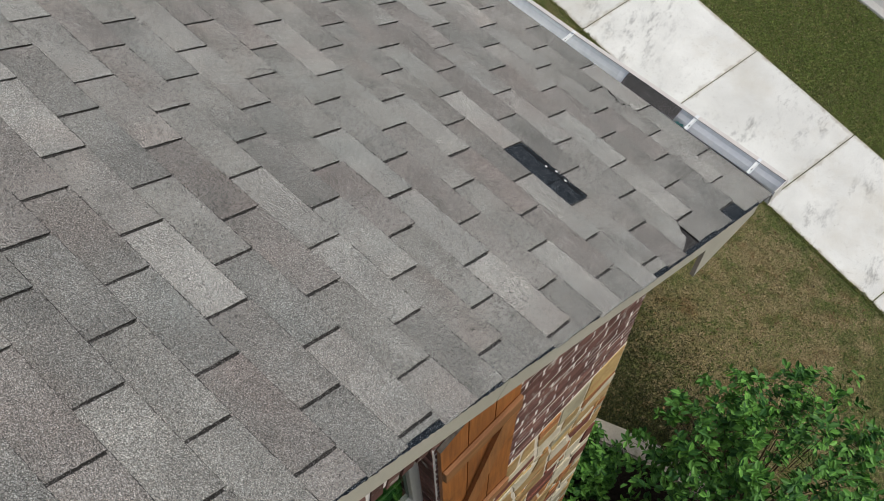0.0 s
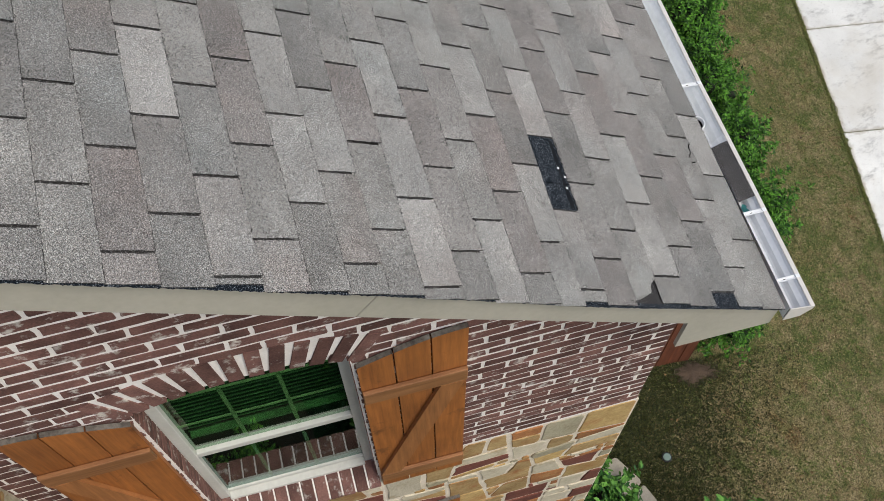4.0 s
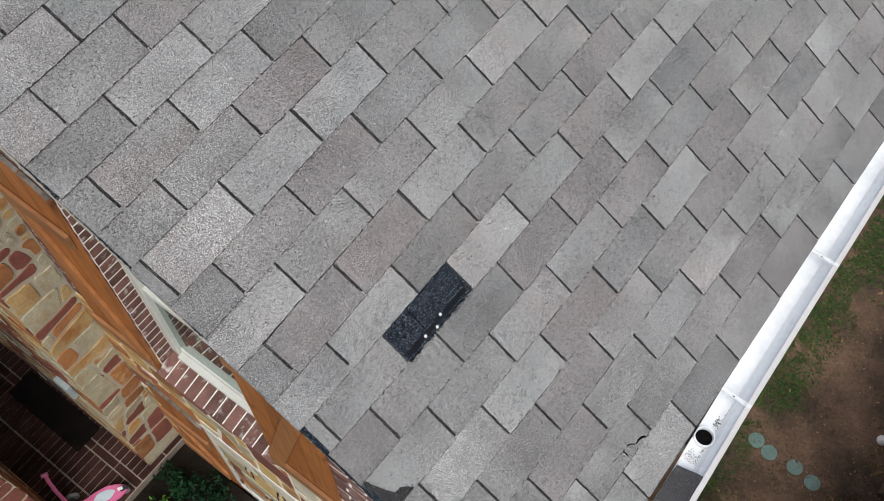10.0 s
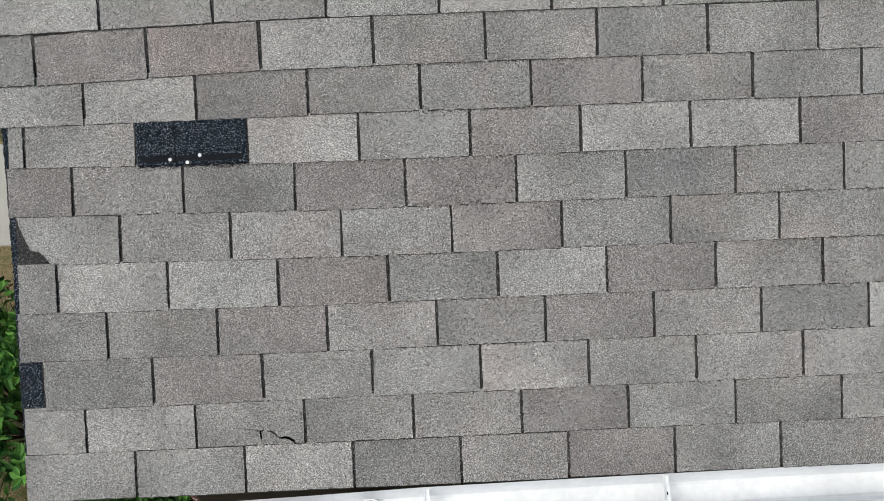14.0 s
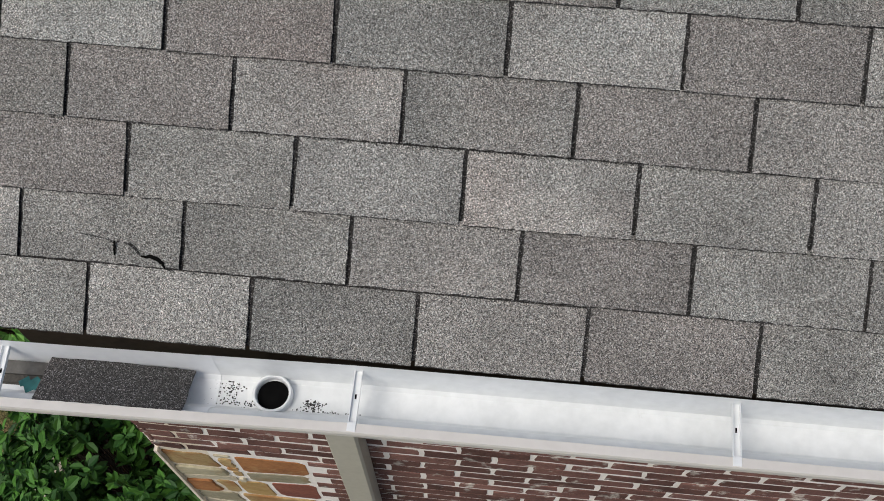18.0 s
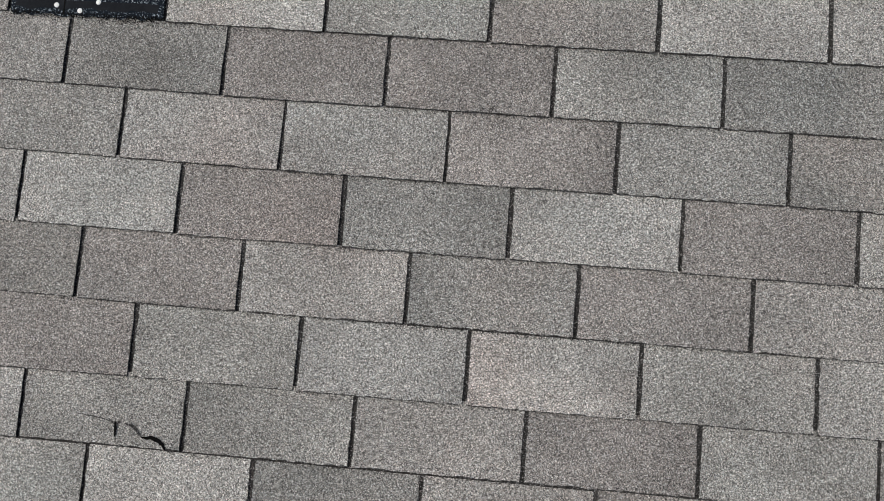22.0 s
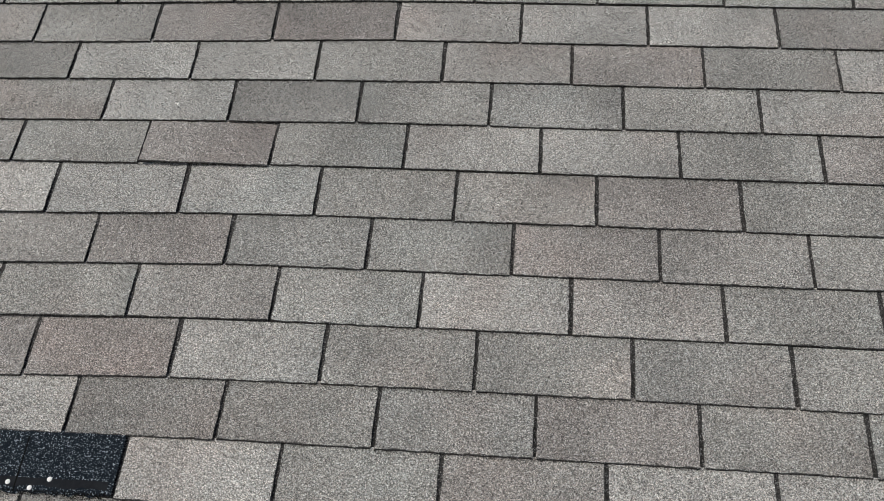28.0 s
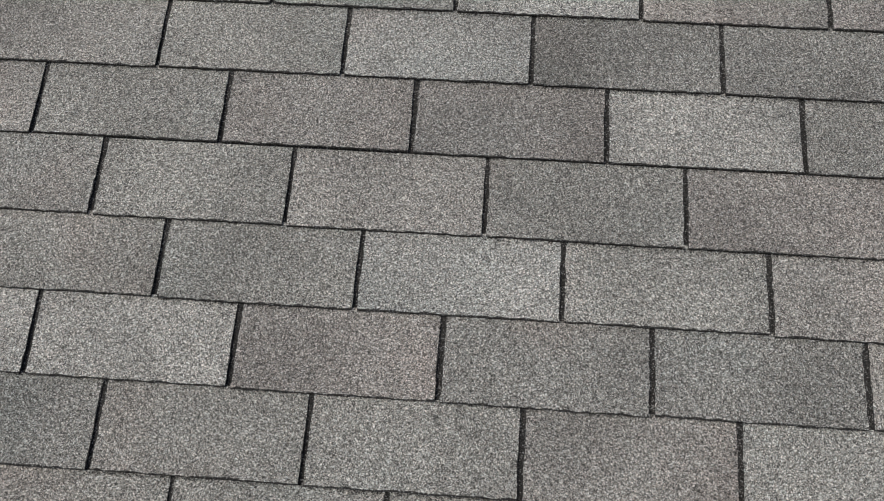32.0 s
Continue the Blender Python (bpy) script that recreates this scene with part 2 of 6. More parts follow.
def scrubbed_concrete():
    """Pale broomed concrete with grey scuffs that run across the walk, in patches."""
    m, nt, bs = material("concrete", 0.9)
    p = spot(nt)
    broad, fine = noise_tex(nt, p, 1.6, 4), noise_tex(nt, p, 70, 4, 0.7)
    f = math_node(nt, "ADD", math_node(nt, "MULTIPLY", broad, 0.65), math_node(nt, "MULTIPLY", fine, 0.35))
    c = ramp(nt, f, [(0.32, (0.66, 0.662, 0.625)), (0.68, (0.86, 0.865, 0.82))])
    turn = nt.nodes.new("ShaderNodeMapping")
    turn.vector_type = "TEXTURE"
    turn.inputs["Rotation"].default_value = (0, 0, LOT + 0.35)
    turn.inputs["Scale"].default_value = (0.42, 1, 1)
    nt.links.new(p, turn.inputs["Vector"])
    scuff = ramp(nt, noise_tex(nt, turn.outputs["Vector"], 2.6, 8, 0.8), [(0.5, (0, 0, 0)), (0.64, (0.85, 0.85, 0.85))])
    where = ramp(nt, noise_tex(nt, turn.outputs["Vector"], 0.75, 3, 0.6), [(0.5, (0, 0, 0)), (0.6, (1, 1, 1))])
    c = mix(nt, mix(nt, 1.0, scuff, where, "MULTIPLY"), c, (0.28, 0.28, 0.265))
    tan = ramp(nt, noise_tex(nt, p, 0.9, 5, 0.65), [(0.5, (0, 0, 0)), (0.7, (0.5, 0.5, 0.5))])
    c = mix(nt, tan, c, (0.58, 0.54, 0.45))
    specks = ramp(nt, noise_tex(nt, p, 24, 5, 0.8), [(0.57, (0, 0, 0)), (0.68, (0.6, 0.6, 0.6))])
    c = mix(nt, mix(nt, 1.0, specks, ramp(nt, noise_tex(nt, p, 1.5, 5, 0.7), [(0.44, (0.12, 0.12, 0.12)), (0.62, (1, 1, 1))]), "MULTIPLY"), c, (0.33, 0.32, 0.28))
    # soil washed over the rims of the panels
    own = nt.nodes.new("ShaderNodeTexCoord").outputs["Object"]
    xyz = nt.nodes.new("ShaderNodeSeparateXYZ")
    nt.links.new(own, xyz.inputs[0])
    ragged = math_node(nt, "MULTIPLY", noise_tex(nt, p, 5.0, 6, 0.75), 0.22)
    rim = math_node(nt, "ADD", math_node(nt, "ABSOLUTE", math_node(nt, "ADD", xyz.outputs[1], 0.845)), ragged)
    c = mix(nt, ramp(nt, rim, [(0.905, (0, 0, 0)), (0.97, (0.75, 0.75, 0.75))]), c, (0.36, 0.3, 0.22))
    end = math_node(nt, "ADD", math_node(nt, "ABSOLUTE", xyz.outputs[0]), ragged)
    c = mix(nt, ramp(nt, end, [(0.965, (0, 0, 0)), (1.03, (0.55, 0.55, 0.55))]), c, (0.4, 0.36, 0.29))
    hs = node(nt, "ShaderNodeHueSaturation")
    nt.links.new(c, hs.inputs["Color"])
    nt.links.new(math_node(nt, "ADD", 0.94, math_node(nt, "MULTIPLY", rnd(nt), 0.12)), hs.inputs["Value"])
    nt.links.new(hs.outputs["Color"], bs.inputs["Base Color"])
    bump(nt, bs, fine, 0.25, 0.002)
    return m


# ---- material library ----
SHINGLE = {
    "m": granules("shingle_grey", 0.2, (0.992, 0.985, 0.9)),
    "l": granules("shingle_light", 0.245, (0.996, 0.986, 0.908)),
    "d": granules("shingle_dark", 0.166, (0.992, 0.985, 0.904)),
    "b": granules("shingle_brown", 0.174, (1.027, 0.976, 0.894)),
    "w": granules("shingle_warm", 0.205, (1.011, 0.983, 0.901)),
    "v": granules("shingle_pale_cool", 0.236, (0.988, 0.986, 0.914)),
    "c": granules("shingle_cool", 0.184, (0.984, 0.986, 0.909)),
}
SMOOTH_TAR = weathered("smooth_tar", (0.006, 0.007, 0.009), (0.014, 0.016, 0.019), 30, 200, 0.9, relief=0.2)
SMOOTH_TAR.node_tree.nodes["Principled BSDF"].inputs["Specular IOR Level"].default_value = 0.15
ASPHALT_BLACK = granules("bare_asphalt", 0.02, (1.05, 1.0, 0.93), 1.3)
# dark brown that carries the shadow in the gap behind the gutter
DARK_BOARD = weathered("shaded_board", (0.02, 0.013, 0.008), (0.06, 0.04, 0.026), 6, 50, 0.9)
BLACK = weathered("flat_black", (0.003, 0.003, 0.003), (0.008, 0.008, 0.008), 9, 60, 1.0, relief=0.0)
BLACK.node_tree.nodes["Principled BSDF"].inputs["Specular IOR Level"].default_value = 0.05
SEALED, snt, sbs = material("sealed_asphalt", 0.95)
sbs.inputs["Specular IOR Level"].default_value = 0.15
sealed_grain = noise_tex(snt, spot(snt), 300.0, 2, 0.6)
snt.links.new(ramp(snt, sealed_grain, [(0.5, (0.005, 0.008, 0.012)), (0.59, (0.02, 0.028, 0.038)), (0.66, (0.3, 0.34, 0.38))]), sbs.inputs["Base Color"])
bump(snt, sbs, sealed_grain, 0.5, 0.0015)
TRIM = weathered("trim_paint", (0.42, 0.40, 0.33), (0.5, 0.475, 0.40), 2, 40, 0.6, relief=0.1)
CREAM = weathered("cream_paint", (0.64, 0.61, 0.565), (0.73, 0.7, 0.655), 4, 40, 0.45, relief=0.05)
MORTAR = weathered("mortar", (0.78, 0.735, 0.68), (0.93, 0.89, 0.84), 8, 90, 0.95, relief=0.6, depth=0.003)
CONCRETE = scrubbed_concrete()
OLD_CONCRETE = weathered("old_concrete", (0.38, 0.375, 0.33), (0.48, 0.475, 0.42), 2.0, 60, 0.9, relief=0.2, stain=(0.25, 0.24, 0.2), stain_scale=1.5, stain_at=(0.6, 0.9))
FRAME = weathered("window_frame_paint", (0.5, 0.5, 0.455), (0.61, 0.61, 0.565), 3, 40, 0.5, relief=0.05)
KERB = weathered("kerb_concrete", (0.4, 0.39, 0.36), (0.55, 0.54, 0.5), 2, 50, 0.9)
ROAD = weathered("street_concrete", (0.33, 0.325, 0.31), (0.46, 0.455, 0.43), 1.2, 60, 0.9, relief=0.3, stain=(0.2, 0.195, 0.18), stain_scale=0.7, stain_at=(0.48, 0.8))
METAL = weathered("galvanised", (0.7, 0.72, 0.72), (0.85, 0.87, 0.87), 5, 40, 0.38, 0.0, relief=0.04, stain=(0.4, 0.38, 0.34), stain_scale=7.0, stain_at=(0.66, 0.9))
DULL_METAL = weathered("dull_galvanised", (0.8, 0.82, 0.83), (0.92, 0.935, 0.945), 4, 40, 0.36, 0.0, relief=0.05, stain=(0.4, 0.38, 0.34), stain_scale=6.0, stain_at=(0.66, 0.85))
BRICK = weathered("brick", (0.09, 0.049, 0.043), (0.23, 0.12, 0.099), 7, 120, 0.9, relief=0.6, depth=0.003, vary=0.65, stain=(0.52, 0.48, 0.43), stain_scale=13.0, stain_at=(0.575, 0.68))
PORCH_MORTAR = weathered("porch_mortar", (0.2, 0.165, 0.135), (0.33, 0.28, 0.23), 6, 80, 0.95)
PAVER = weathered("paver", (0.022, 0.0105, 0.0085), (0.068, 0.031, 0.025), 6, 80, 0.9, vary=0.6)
WOOD = grained("stained_cedar", (0.17, 0.055, 0.013), (0.43, 0.155, 0.036), "z", 0.55, 0.3, (0.12, 0.04, 0.012))
BATTEN = grained("stained_cedar_batten", (0.19, 0.08, 0.028), (0.39, 0.185, 0.075), "y", 0.55, 0.2)
BRACE = grained("stained_cedar_brace", (0.2, 0.078, 0.025), (0.44, 0.185, 0.062), "z", 0.55, 0.2)
END_GRAIN = weathered("dark_end_grain", (0.03, 0.022, 0.016), (0.22, 0.2, 0.17), 9, 60, 0.9)
FENCE = grained("fence_stain", (0.075, 0.02, 0.009), (0.225, 0.07, 0.03), "z", 0.7, 0.35)
GREYWOOD = grained("weathered_wood", (0.16, 0.148, 0.135), (0.42, 0.4, 0.372), "x", 0.9, 0.15, (0.2, 0.12, 0.08), 0.5)
IRON = weathered("black_iron", (0.012, 0.012, 0.012), (0.03, 0.028, 0.026), 10, 60, 0.5, 0.6)
STONES = [
    weathered("stone_ochre", (0.27, 0.165, 0.06), (0.5, 0.36, 0.165), 6, 50, 0.85, relief=0.7, depth=0.008, vary=0.35, stain=(0.3, 0.12, 0.035), stain_scale=4, stain_at=(0.5, 0.66)),
    weathered("stone_rust", (0.2, 0.075, 0.024), (0.4, 0.175, 0.06), 7, 50, 0.85, relief=0.7, depth=0.008, vary=0.45, stain=(0.46, 0.31, 0.14), stain_scale=5, stain_at=(0.56, 0.74)),
    weathered("stone_cream", (0.44, 0.385, 0.27), (0.66, 0.6, 0.465), 5, 50, 0.85, relief=0.7, depth=0.008, vary=0.25, stain=(0.34, 0.235, 0.1), stain_scale=4.5, stain_at=(0.55, 0.74)),
    weathered("stone_grey_green", (0.26, 0.23, 0.145), (0.44, 0.4, 0.28), 6, 50, 0.85, relief=0.7, depth=0.008, vary=0.35, stain=(0.3, 0.18, 0.07), stain_scale=5, stain_at=(0.53, 0.74)),
    weathered("stone_gold", (0.34, 0.21, 0.07), (0.58, 0.42, 0.18), 8, 40, 0.85, relief=0.7, depth=0.008, vary=0.35, stain=(0.33, 0.13, 0.035), stain_scale=4, stain_at=(0.5, 0.7)),
    weathered("stone_red", (0.12, 0.036, 0.026), (0.235, 0.078, 0.05), 7, 50, 0.85, relief=0.6, depth=0.008, vary=0.35),
]
STONE_MORTAR = weathered("stone_mortar", (0.6, 0.52, 0.4), (0.84, 0.76, 0.63), 7, 90, 0.95, relief=0.7, depth=0.004, stain=(0.36, 0.26, 0.15), stain_scale=5, stain_at=(0.62, 0.85))
EDGE_STONE = weathered("edging_block", (0.38, 0.35, 0.28), (0.55, 0.51, 0.42), 5, 60, 0.9, relief=0.5, stain=(0.14, 0.17, 0.07), stain_scale=4, stain_at=(0.6, 0.8))
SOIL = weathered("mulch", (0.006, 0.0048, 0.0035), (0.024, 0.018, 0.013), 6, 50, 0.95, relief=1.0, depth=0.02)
# slats coloured green for the light that falls through the tinted pane
SLAT = weathered("blind_slat", (0.1, 0.22, 0.085), (0.15, 0.3, 0.12), 3, 30, 0.5, relief=0.0)
MUNTIN = weathered("muntin_paint", (0.32, 0.42, 0.22), (0.4, 0.5, 0.28), 3, 30, 0.5, relief=0.0)
DARK_ROOM = weathered("dark_room", (0.012, 0.02, 0.012), (0.02, 0.03, 0.018), 2, 20, 0.9)
WHITE = weathered("white_plastic", (0.7, 0.7, 0.68), (0.82, 0.82, 0.8), 5, 40, 0.4, relief=0.0)
PINK = weathered("pink_plastic", (0.62, 0.045, 0.2), (0.75, 0.07, 0.27), 4, 30, 0.35, relief=0.0)
PINK_DECK = weathered("faded_pink_plastic", (0.55, 0.11, 0.25), (0.68, 0.18, 0.34), 5, 50, 0.45, relief=0.03)
PALE_PINK = weathered("pale_pink_plastic", (0.55, 0.16, 0.32), (0.68, 0.25, 0.44), 4, 30, 0.4, relief=0.0)
RUBBER = weathered("black_rubber", (0.012, 0.012, 0.012), (0.03, 0.03, 0.03), 8, 60, 0.7)
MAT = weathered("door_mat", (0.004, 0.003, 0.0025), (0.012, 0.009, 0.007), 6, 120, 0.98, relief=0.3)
ORANGE = weathered("orange_petals", (0.75, 0.12, 0.02), (0.85, 0.2, 0.04), 8, 40, 0.6)
for dull in (MAT, PAVER, PORCH_MORTAR, BRICK, SOIL):
    dull.node_tree.nodes["Principled BSDF"].inputs["Specular IOR Level"].default_value = 0.15
LICHEN = weathered("lid_plastic", (0.09, 0.16, 0.135), (0.19, 0.27, 0.235), 6, 40, 0.5)


def lawn(name, greens, straws, green_at=(0.42, 0.62), beside_walk=False):
    """Mown turf: straw and green blades in a fine mottle, over slow patches."""
    m, nt, bs = material(name, 0.95)
    p = spot(nt)
    fine, mid, slow = noise_tex(nt, p, 62, 6, 0.8), noise_tex(nt, p, 10, 4, 0.7), noise_tex(nt, p, 0.7, 4, 0.6)
    g = ramp(nt, fine, [(0.38, greens[0]), (0.5, greens[1]), (0.63, greens[2])])
    s = ramp(nt, fine, [(0.38, straws[0]), (0.5, straws[1]), (0.63, straws[2])])
    clump = noise_tex(nt, p, 4.2, 5, 0.65)
    f = math_node(nt, "ADD", math_node(nt, "MULTIPLY", slow, 0.32), math_node(nt, "ADD", math_node(nt, "MULTIPLY", clump, 0.44), math_node(nt, "MULTIPLY", mid, 0.24)))
    worn = ramp(nt, noise_tex(nt, p, 3.1, 6, 0.7), [(0.5, (0, 0, 0)), (0.66, (1, 1, 1))])
    s = mix(nt, worn, s, mix(nt, 1.0, s, (0.62, 0.48, 0.38), "MULTIPLY"))
    share = ramp(nt, f, [(green_at[0], (0, 0, 0)), (green_at[1], (1, 1, 1))])
    if beside_walk:
        # the watered strip along the sidewalk stays green
        xyz = nt.nodes.new("ShaderNodeSeparateXYZ")
        nt.links.new(p, xyz.inputs[0])
        away = math_node(nt, "ADD", math_node(nt, "SUBTRACT", xyz.outputs[1], STREET), math_node(nt, "MULTIPLY", xyz.outputs[0], 0.145))
        away = math_node(nt, "ADD", away, math_node(nt, "MULTIPLY", noise_tex(nt, p, 2.2, 5, 0.7), 1.6))
        share = mix(nt, ramp(nt, away, [(0.72, (0.85, 0.85, 0.85)), (1.0, (0, 0, 0))]), share, (1, 1, 1))
    c = mix(nt, share, s, g)
    nt.links.new(c, bs.inputs["Base Color"])
    bump(nt, bs, fine, 1.0, 0.03)
    return m


GRASS = lawn("grass", ((0.02, 0.032, 0.008), (0.12, 0.15, 0.038), (0.3, 0.3, 0.1)), ((0.06, 0.05, 0.02), (0.31, 0.245, 0.12), (0.66, 0.55, 0.32)), green_at=(0.46, 0.56), beside_walk=True)
VERGE = lawn("verge_grass", ((0.03, 0.055, 0.011), (0.17, 0.24, 0.05), (0.38, 0.45, 0.13)), ((0.065, 0.065, 0.02), (0.33, 0.31, 0.12), (0.6, 0.54, 0.26)), green_at=(0.3, 0.5))
DIRT = weathered("dirt", (0.06, 0.037, 0.023), (0.2, 0.126, 0.078), 1.6, 30, 0.95, relief=0.9, depth=0.015, stain=(0.032, 0.022, 0.015), stain_scale=0.9, stain_at=(0.46, 0.68))


def leaf_material(name, dark, light):
    m, nt, bs = material(name, 0.55)
    bs.inputs["Specular IOR Level"].default_value = 0.3
    isl = nt.nodes.new("ShaderNodeNewGeometry").outputs["Random Per Island"]
    c = ramp(nt, isl, [(0.0, dark), (0.6, tuple((a + b) / 2 for a, b in zip(dark, light))), (1.0, light)])
    nt.links.new(c, bs.inputs["Base Color"])
    bs.inputs["Subsurface Weight"].default_value = 0.0
    return m


LEAF = leaf_material("shrub_leaf", (0.016, 0.08, 0.016), (0.165, 0.39, 0.065))
# darker copy of the shrub leaf, with shade by the wall in its colour
LEAF_SHADED = leaf_material("shaded_shrub_leaf", (0.012, 0.052, 0.01), (0.085, 0.23, 0.034))
LEAF_BOX = leaf_material("hedge_leaf", (0.006, 0.034, 0.005), (0.14, 0.37, 0.036))
LEAF_DARK = leaf_material("juniper_leaf", (0.003, 0.014, 0.006), (0.016, 0.052, 0.019))
LEAF_DARK.node_tree.nodes["Principled BSDF"].inputs["Specular IOR Level"].default_value = 0.08
BLADE = leaf_material("grass_blade", (0.09, 0.088, 0.03), (0.58, 0.5, 0.235))
GREEN_BLADE = leaf_material("green_blade", (0.05, 0.1, 0.02), (0.28, 0.37, 0.085))
VERGE_BLADE = leaf_material("verge_blade", (0.085, 0.14, 0.028), (0.36, 0.45, 0.11))
EDGE_BLADE = leaf_material("edge_blade", (0.06, 0.085, 0.02), (0.42, 0.42, 0.15))
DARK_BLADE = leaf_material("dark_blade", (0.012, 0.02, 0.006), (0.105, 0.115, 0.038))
STRIP_BLADE = leaf_material("yard_blade", (0.012, 0.055, 0.01), (0.1, 0.21, 0.04))
STRAW_BLADE = leaf_material("straw_blade", (0.09, 0.06, 0.02), (0.38, 0.27, 0.11))
LITTER = leaf_material("dry_leaf", (0.045, 0.025, 0.012), (0.34, 0.22, 0.09))
BARK = weathered("bark", (0.05, 0.032, 0.02), (0.12, 0.085, 0.055), 8, 60, 0.95)
# near-black, for the shade between the hedge leaves
SHADE_LUMP = weathered("shaded_inside", (0.008, 0.014, 0.006), (0.02, 0.028, 0.012), 6, 60, 0.95)

glass_m, _, gbs = material("window_glass", 0.02)
gbs.inputs["Base Color"].default_value = (0.3, 0.5, 0.33, 1)
gbs.inputs["Transmission Weight"].default_value = 1.0
gbs.inputs["IOR"].default_value = 1.5
GLASS = glass_m
LOW_GLASS, _, gbs = material("shaded_window_glass", 0.02)
gbs.inputs["Base Color"].default_value = (0.2, 0.36, 0.3, 1)
gbs.inputs["Transmission Weight"].default_value = 1.0
gbs.inputs["IOR"].default_value = 1.5


def Z(r):
    """A height given from the eave."""
    return EAVE + r


# ---- ground, street ----
FALL = [(400, 0.0), (4.0, 0.0), (0.0, -0.785), (-1.69, -0.80), (-3.55, -0.86), (-3.72, -0.95), (-400, -0.95)]    # the lawn falls to the street
ground = part("ground", prism(FALL + [(-400, -2.0), (400, -2.0)], 800, "x", -400), GRASS)
ground.location, ground.rotation_euler.z = (0, STREET, 0), LOT

tagged(ground, "dry mown lawn of green and straw-coloured grass", "lawn", kind="structure")
yard = part("side_yard", prism([(2.0, 0.3), (30, 0.3), (30, -5.9), (2.0, -1.9)], 0.62, "z", -0.6), DIRT)
tagged(yard, "bare brown dirt yard with patches of grass behind the fence", "dirt", kind="structure")


def on_lot(x, y, z=0.0):
    m = pose(0, 0, 0, 0, 0, math.degrees(HEDGE))
    return m @ Vector((x, y, z))


def ground_at(x, y):
    """Height of the lawn."""
    d = (y - STREET) * math.cos(LOT) - x * math.sin(LOT)
    for (d1, z1), (d0, z0) in zip(FALL, FALL[1:]):
        if d >= d0:
            return z0 + (z1 - z0) * (d - d0) / (d1 - d0)
    return -0.95


walkway = thing("pavement", "pale concrete sidewalk of scored square panels with grey stains", "sidewalk", "structure", (0, STREET, -0.785))
walkway.rotation_euler.z = LOT
slab_mesh = mesh_of(boxed(-0.889, 0.889, -1.69, 0, -0.1, 0.014, bevel=0.008), "slab")
for i in range(-6, 14):
    s = part("slab", slab_mesh, CONCRETE, walkway)
    s.location = (0.155 + 1.79 * i, 0, 0)
    s.rotation_euler.x = radians(0.1 * ((i * 7) % 5 - 2))
kerb = thing("kerb", "grey concrete kerb beside the street", "kerb", "structure", (0, STREET, -0.87))
kerb.rotation_euler.z = LOT
kerb_mesh = mesh_of(boxed(-1.49, 1.49, -0.16, 0, -0.1, 0.045, bevel=0.02), "kerb_stone")
for i in range(-4, 8):
    k = part("kerb_stone", kerb_mesh, KERB, kerb)
    k.location = (3.0 * i, -3.55, 0)
road = part("road", boxed(-60, 60, -12.0, -3.715, -0.05, 0.0), ROAD)
road.location, road.rotation_euler.z = (0, STREET, -0.93), LOT
verge = part("verge", boxed(-60, 60, -3.54, -1.7, -0.1, 0.012), VERGE)
verge.location, verge.rotation_euler = (0, STREET, -0.815), (radians(1.6), 0, LOT)
tagged(verge, "greener grass verge between sidewalk and kerb", "lawn", kind="structure")
tagged(road, "pale concrete street with dark stains beyond the kerb", "road", kind="structure")

# ---- house shell ----
RISE = math.tan(radians(PITCH))
RIDGE_Y = 4.6
back = 2 * RIDGE_Y - WALL_Y
W0, W1 = 1.81, 2.712       # window opening
SILL, HEAD, CROWN = -1.9, -0.03, 0.075


def gable_top(y):
    return EAVE + RISE * y - 0.26


# wall round the window opening: below, above and beside it
wall_gable = thing("wall_gable", "dark red brick gable wall over a rough stone base", "wall", "structure")
wall_body = bmesh.new()
BX0, BX1 = WALL_X + 0.003, WALL_X + 0.2
prism([(WALL_Y + 0.003, 0), (W0, 0), (W0, gable_top(W0)), (WALL_Y + 0.003, gable_top(WALL_Y))], BX1 - BX0, "x", BX0, wall_body)
prism([(W1, 0), (back, 0), (back, gable_top(WALL_Y)), (RIDGE_Y, gable_top(RIDGE_Y)), (W1, gable_top(W1))], BX1 - BX0, "x", BX0, wall_body)
prism([(W0, 0), (W1, 0), (W1, Z(SILL - 0.14)), (W0, Z(SILL - 0.14))], BX1 - BX0, "x", BX0, wall_body)
prism([(W0, Z(CROWN + 0.01)), (W1, Z(CROWN + 0.01)), (W1, gable_top(W1)), (W0, gable_top(W0))], BX1 - BX0, "x", BX0, wall_body)
part("mortar_bed", wall_body, MORTAR, wall_gable)
wall_side = thing("wall_side", "dark red brick side wall with stone at the corner", "wall", "structure")
part("mortar_bed", boxed(BX1, 12, WALL_Y + 0.003, WALL_Y + 0.2, 0, Z(-0.2)), MORTAR, wall_side)
wall_back = part("wall_back", boxed(11.8, 12, WALL_Y + 0.2, back, 0, Z(-0.2)), MORTAR)
tagged(wall_back, "plain far end wall of the house", "wall", kind="structure")
wall_far = part("wall_far", boxed(BX1, 11.8, back - 0.2, back, 0, Z(-0.2)), MORTAR)
tagged(wall_far, "plain far side wall of the house", "wall", kind="structure")

# ---- roof ----
roof = thing("roof", "grey three-tab asphalt shingle roof with missing and torn tabs", "roof", "structure", (0, 0, EAVE))
roof.rotation_euler.x = radians(PITCH)
SLOPE = RIDGE_Y / math.cos(radians(PITCH))


def sag(u, v):
    """The deck dips a little towards the rake, most at a third of the way up."""
    return -0.026 * max(0.0, 1 - max(u, 0.0) / 0.85) * math.exp(-((v / COURSE - 7) / 4.5) ** 2)


